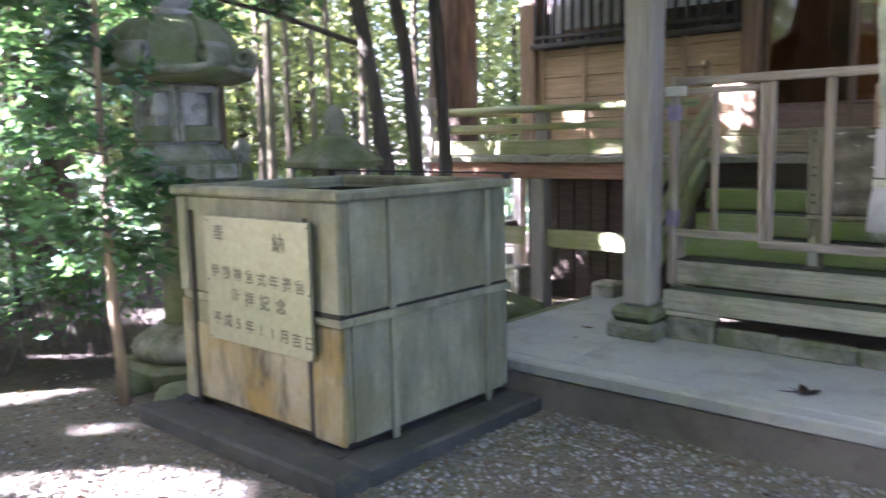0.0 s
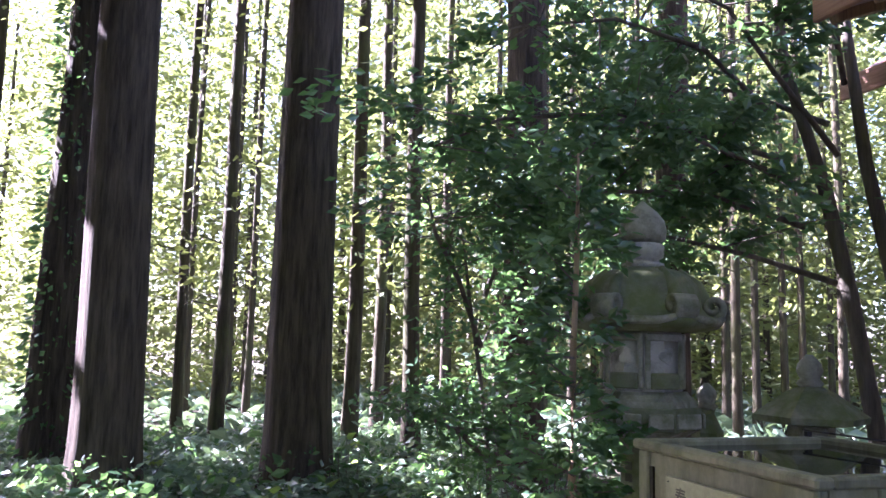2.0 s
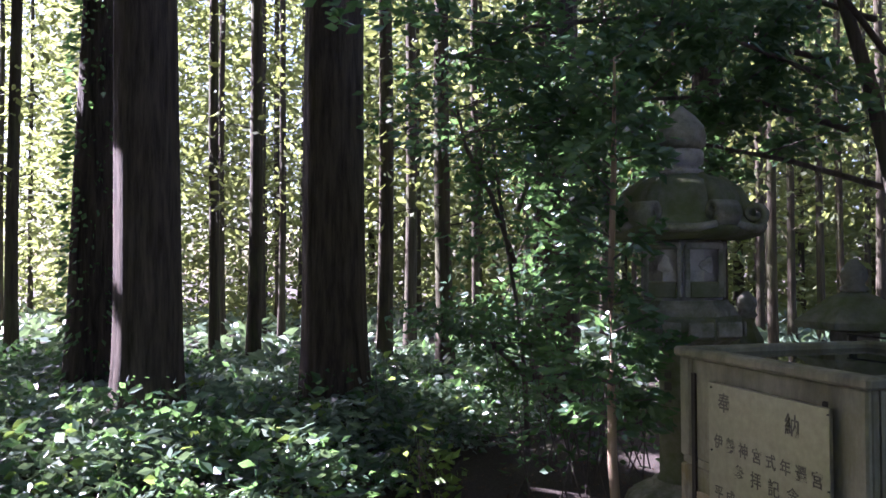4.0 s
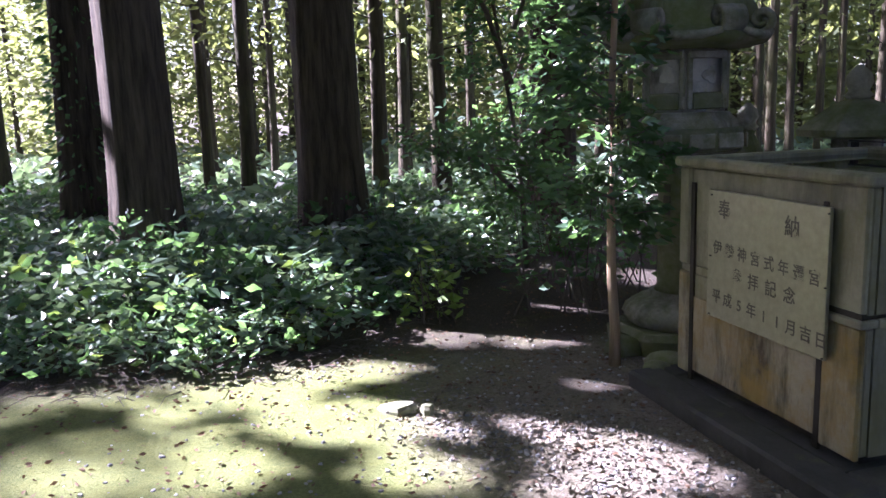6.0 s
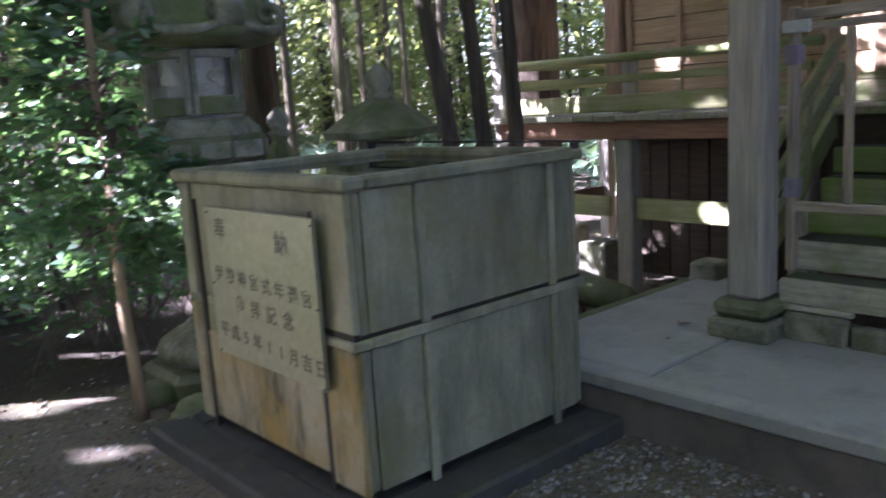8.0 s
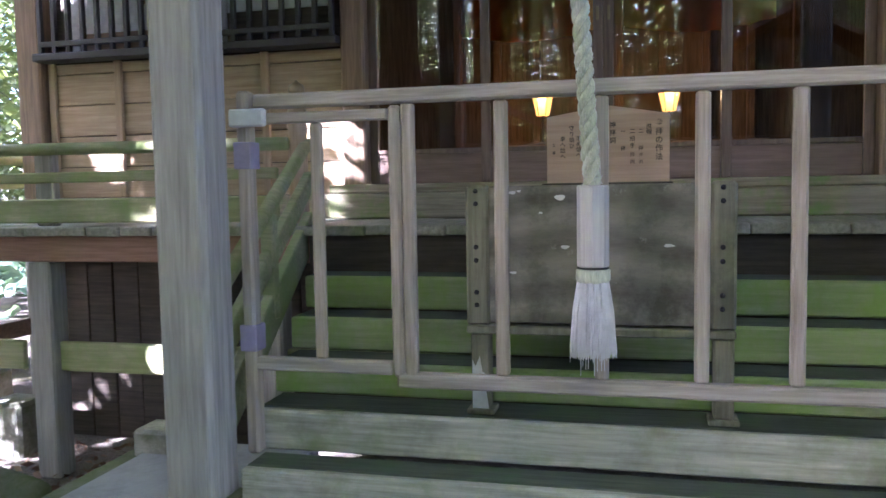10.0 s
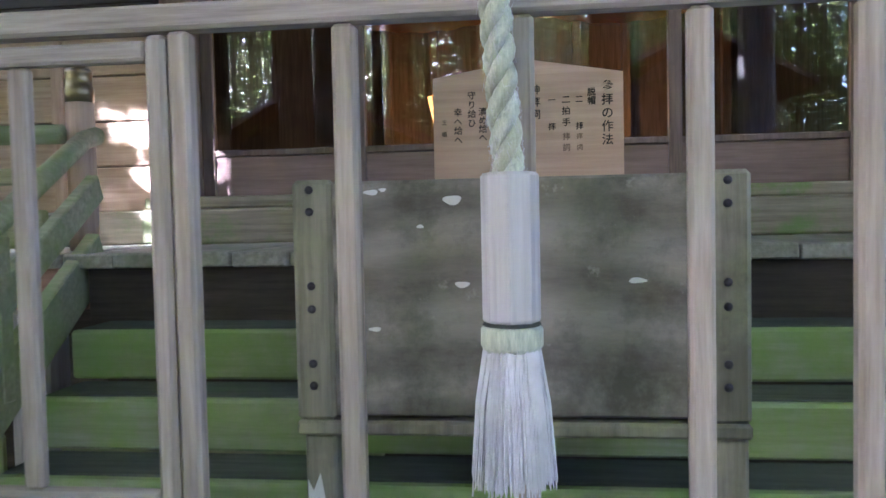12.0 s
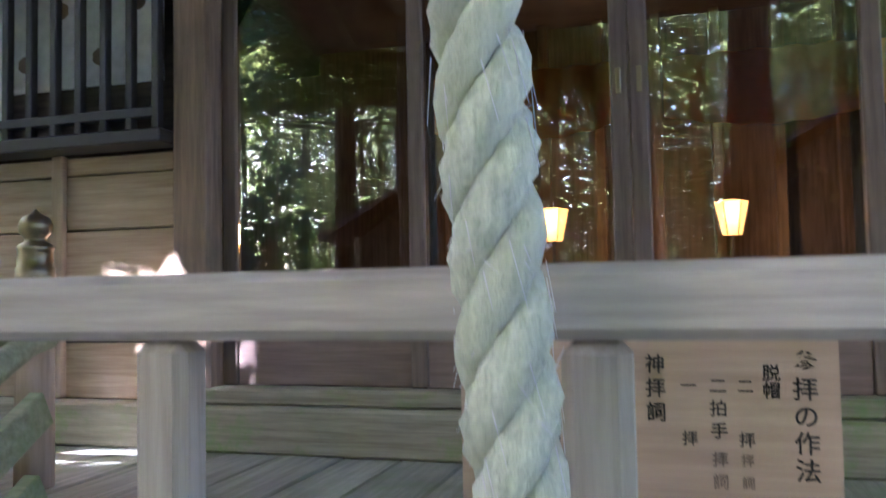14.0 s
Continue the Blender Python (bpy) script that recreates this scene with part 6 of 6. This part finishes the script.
def flat_stone(x, y, w, d, h, turn, mat, seed):
    """A low stone with a flat, tilted top and broken edges."""
    rnd = random.Random(seed)
    bm = bmesh.new()
    rings = []
    n = 9
    rad = [rnd.uniform(0.75, 1.1) for _ in range(n)]
    for z, k in ((-0.03, 0.95), (h * 0.55, 1.0), (h * 0.95, 0.82)):
        ring = []
        for i in range(n):
            a = 2 * math.pi * i / n
            px, py = w * k * rad[i] * math.cos(a), d * k * rad[i] * math.sin(a)
            ring.append(bm.verts.new((x + px * math.cos(turn) - py * math.sin(turn), y + px * math.sin(turn) + py * math.cos(turn), z + (0.15 * px if z > 0 else 0) + rnd.uniform(-0.004, 0.004))))
        rings.append(ring)
    for r0, r1 in zip(rings, rings[1:]):
        for i in range(n):
            bm.faces.new((r0[i], r0[(i + 1) % n], r1[(i + 1) % n], r1[i]))
    bm.faces.new(rings[-1])
    bmesh.ops.recalc_face_normals(bm, faces=bm.faces)
    return part("field_stone", bm, mat)


tagged(flat_stone(-1.66, -1.66, 0.14, 0.075, 0.045, radians(62), M_STONE, 3), "flat grey field stone at the path edge", "stone", "field stones")
tagged(flat_stone(-1.57, -1.5, 0.05, 0.04, 0.06, radians(30), M_STONEMOSS, 4), "small dark mossy stone beside the flat stone", "stone", "field stones")
for x, y, s in ((-1.75, 0.15, 0.14), (-1.62, -0.02, 0.1), (-2.2, 0.05, 0.12)):
    tagged(part("edge_stone", turned([(s, -0.04), (s * 1.05, 0.05), (s * 0.8, 0.1), (s * 0.3, 0.12)], (x, y, 0.0), 8, None, lambda a, r, z: r * (1 + 0.2 * math.sin(3 * a + x * 9))), M_STONEMOSS, None, "", True), "mossy rough stone beside the lantern foot", "stone", "edge stones")

def litter():
    rnd = random.Random(81)
    def f(rn):
        while True:
            x, y = rn.uniform(-4.2, 3.5), rn.uniform(-4.2, 3.4)
            if -1.62 < x < 0.17 and -0.22 < y < 1.4 or x > -0.8 and y > 1.38:
                continue
            break
        a = rn.uniform(0, 6.28)
        return (x, y, ground_z(x, y) + rn.uniform(0.004, 0.015)), (math.cos(a), math.sin(a), rn.gauss(0, 0.15)), 1.0
    tagged(new("leaf_litter", spray_mesh("leaf_litter", 4500, 0.036, rnd, M_LITTER, f)), "scattered dead leaves and twigs", "leaf litter", kind="stuff")
    def chips(rn):
        while True:
            u, v = rn.gauss(0, 0.75), rn.gauss(0, 0.3)
            x, y = -0.75 + u * 0.94 - v * 0.34, -0.95 + u * 0.34 + v * 0.94
            if not (-1.62 < x < 0.17 and -0.22 < y < 1.4):
                break
        a = rn.uniform(0, 6.28)
        return (x, y, ground_z(x, y) + rn.uniform(0.004, 0.014)), (math.cos(a), math.sin(a), rn.gauss(0, 0.2)), rn.uniform(0.6, 1.3)
    tagged(new("bleached_leaf_chips", spray_mesh("bleached_leaf_chips", 2200, 0.036, rnd, M_CHIP, chips)), "bleached leaf scraps and bark chips on the path", "leaf litter", kind="stuff")
    bm = bmesh.new()
    for i in range(150):
        y = rnd.uniform(-4.3, -0.9)
        x = -2.78 + 0.2 * math.sin(y * 1.7) - (max(0, y + 1.9) * 0.6) + rnd.gauss(0, 0.13)
        a, L, z = rnd.uniform(0, 6.28), rnd.uniform(0.06, 0.28), ground_z(x, y)
        tube([((x, y, z + 0.004), 0.004), ((x + L * 0.5 * math.cos(a), y + L * 0.5 * math.sin(a), z + rnd.uniform(0.01, 0.05)), 0.003), ((x + L * math.cos(a + 0.3), y + L * math.sin(a + 0.3), z + 0.008), 0.002)], 4, bm, False)
    tagged(part("twig_litter", bm, M_SMOOTHBARK), "dead twigs and roots along the forest edge", "twigs", kind="stuff")
    def g(rn):
        x, y = rn.uniform(-3.1, -0.82), rn.uniform(2.2, 4.3)
        a = rn.uniform(0, 6.28)
        return (x, y, ground_z(x, y) + rn.uniform(0.004, 0.03)), (math.cos(a), math.sin(a), rn.gauss(0, 0.2)), 1.0
    tagged(new("leaf_litter", spray_mesh("leaf_litter", 700, 0.07, rnd, M_LITTER, g)), "reddish dead leaves heaped below the veranda", "leaf litter", kind="stuff")


litter()
def fallen_leaf(x, y, size, turn, mat, lab):
    """A dry lobed leaf, curled up at its points."""
    bm = bmesh.new()
    mid = bm.verts.new((0, 0, 0.006))
    rim = []
    for i in range(20):
        a = 2 * math.pi * i / 20
        r = size * (0.45 + 0.55 * abs(math.cos(2.5 * a)) ** 1.5)
        rim.append(bm.verts.new((r * math.cos(a), r * 0.75 * math.sin(a), 0.008 + 0.35 * size * (r / size) ** 3 * (0.6 + 0.4 * math.sin(3 * a)))))
    for i in range(20):
        bm.faces.new((mid, rim[i], rim[(i + 1) % 20]))
    bmesh.ops.solidify(bm, geom=bm.faces[:], thickness=0.0015)
    tube([((size * 0.5, 0, 0.006), 0.0025), ((size * 1.5, 0.01, 0.006), 0.0015)], 5, bm)
    bmesh.ops.transform(bm, matrix=pose(x, y, 0.281, 0, 0, turn), verts=bm.verts)
    tagged(part("fallen_leaf", bm, mat), lab, "leaf", "leaves on the slab")


fallen_leaf(1.55, 1.77, 0.085, 200, M_DEADLEAF, "curled brown dead leaf on the porch slab")
fallen_leaf(-0.12, 2.35, 0.035, 40, M_LITTER, "small reddish dead leaf on the porch slab")
fallen_leaf(-0.02, 2.05, 0.025, 110, M_LITTER, "small reddish dead leaf on the porch slab")


# ---- huts behind the walker, seen only in the door glass ----
def hut(x0, x1, y0, y1, ridge_x, ridge_z, eave_z, lab):
    t = thing("shrine_hut", ((x0 + x1) / 2, y1, 0), lab, "building")
    part("wall", box(x0 + 0.7, x1 - 0.7, y0 + 0.5, y1 - 0.6, -0.1, eave_z + 0.1, 0.0), M_DARKWOOD, t)
    for sx in (x0, x1):
        bm = bmesh.new()
        f = bm.faces.new([bm.verts.new(p) for p in ((sx, y0, eave_z), (sx, y1, eave_z), (ridge_x, y1, ridge_z), (ridge_x, y0, ridge_z))])
        r = bmesh.ops.extrude_face_region(bm, geom=[f])
        bmesh.ops.translate(bm, verts=[v for v in r["geom"] if isinstance(v, bmesh.types.BMVert)], vec=(0, 0, 0.12))
        bmesh.ops.recalc_face_normals(bm, faces=bm.faces)
        part("roof_slope", bm, M_ROOF, t, "dull purple-red metal roof")
    bm = bmesh.new()
    f = bm.faces.new([bm.verts.new(p) for p in ((x0 + 0.7, y1 - 0.62, eave_z), (x1 - 0.7, y1 - 0.62, eave_z), (ridge_x, y1 - 0.62, ridge_z - 0.05))])
    r = bmesh.ops.extrude_face_region(bm, geom=[f])
    bmesh.ops.translate(bm, verts=[v for v in r["geom"] if isinstance(v, bmesh.types.BMVert)], vec=(0, -0.08, 0))
    part("gable", bm, M_DARKWOOD, t)
    for px in (x0 + 0.75, (x0 + x1) / 2, x1 - 0.75):
        part("post", box(px - 0.07, px + 0.07, y1 - 0.6, y1 - 0.46, 0.0, eave_z + 0.1, 0.008), M_PILLAR, t)


hut(2.6, 7.2, -13.0, -9.0, 4.9, 5.2, 4.0, "dark timber hut with a purple-red roof")
hut(-6.0, -0.6, -13.0, -9.5, -3.6, 4.4, 3.1, "low dark timber hut with a purple-red roof")
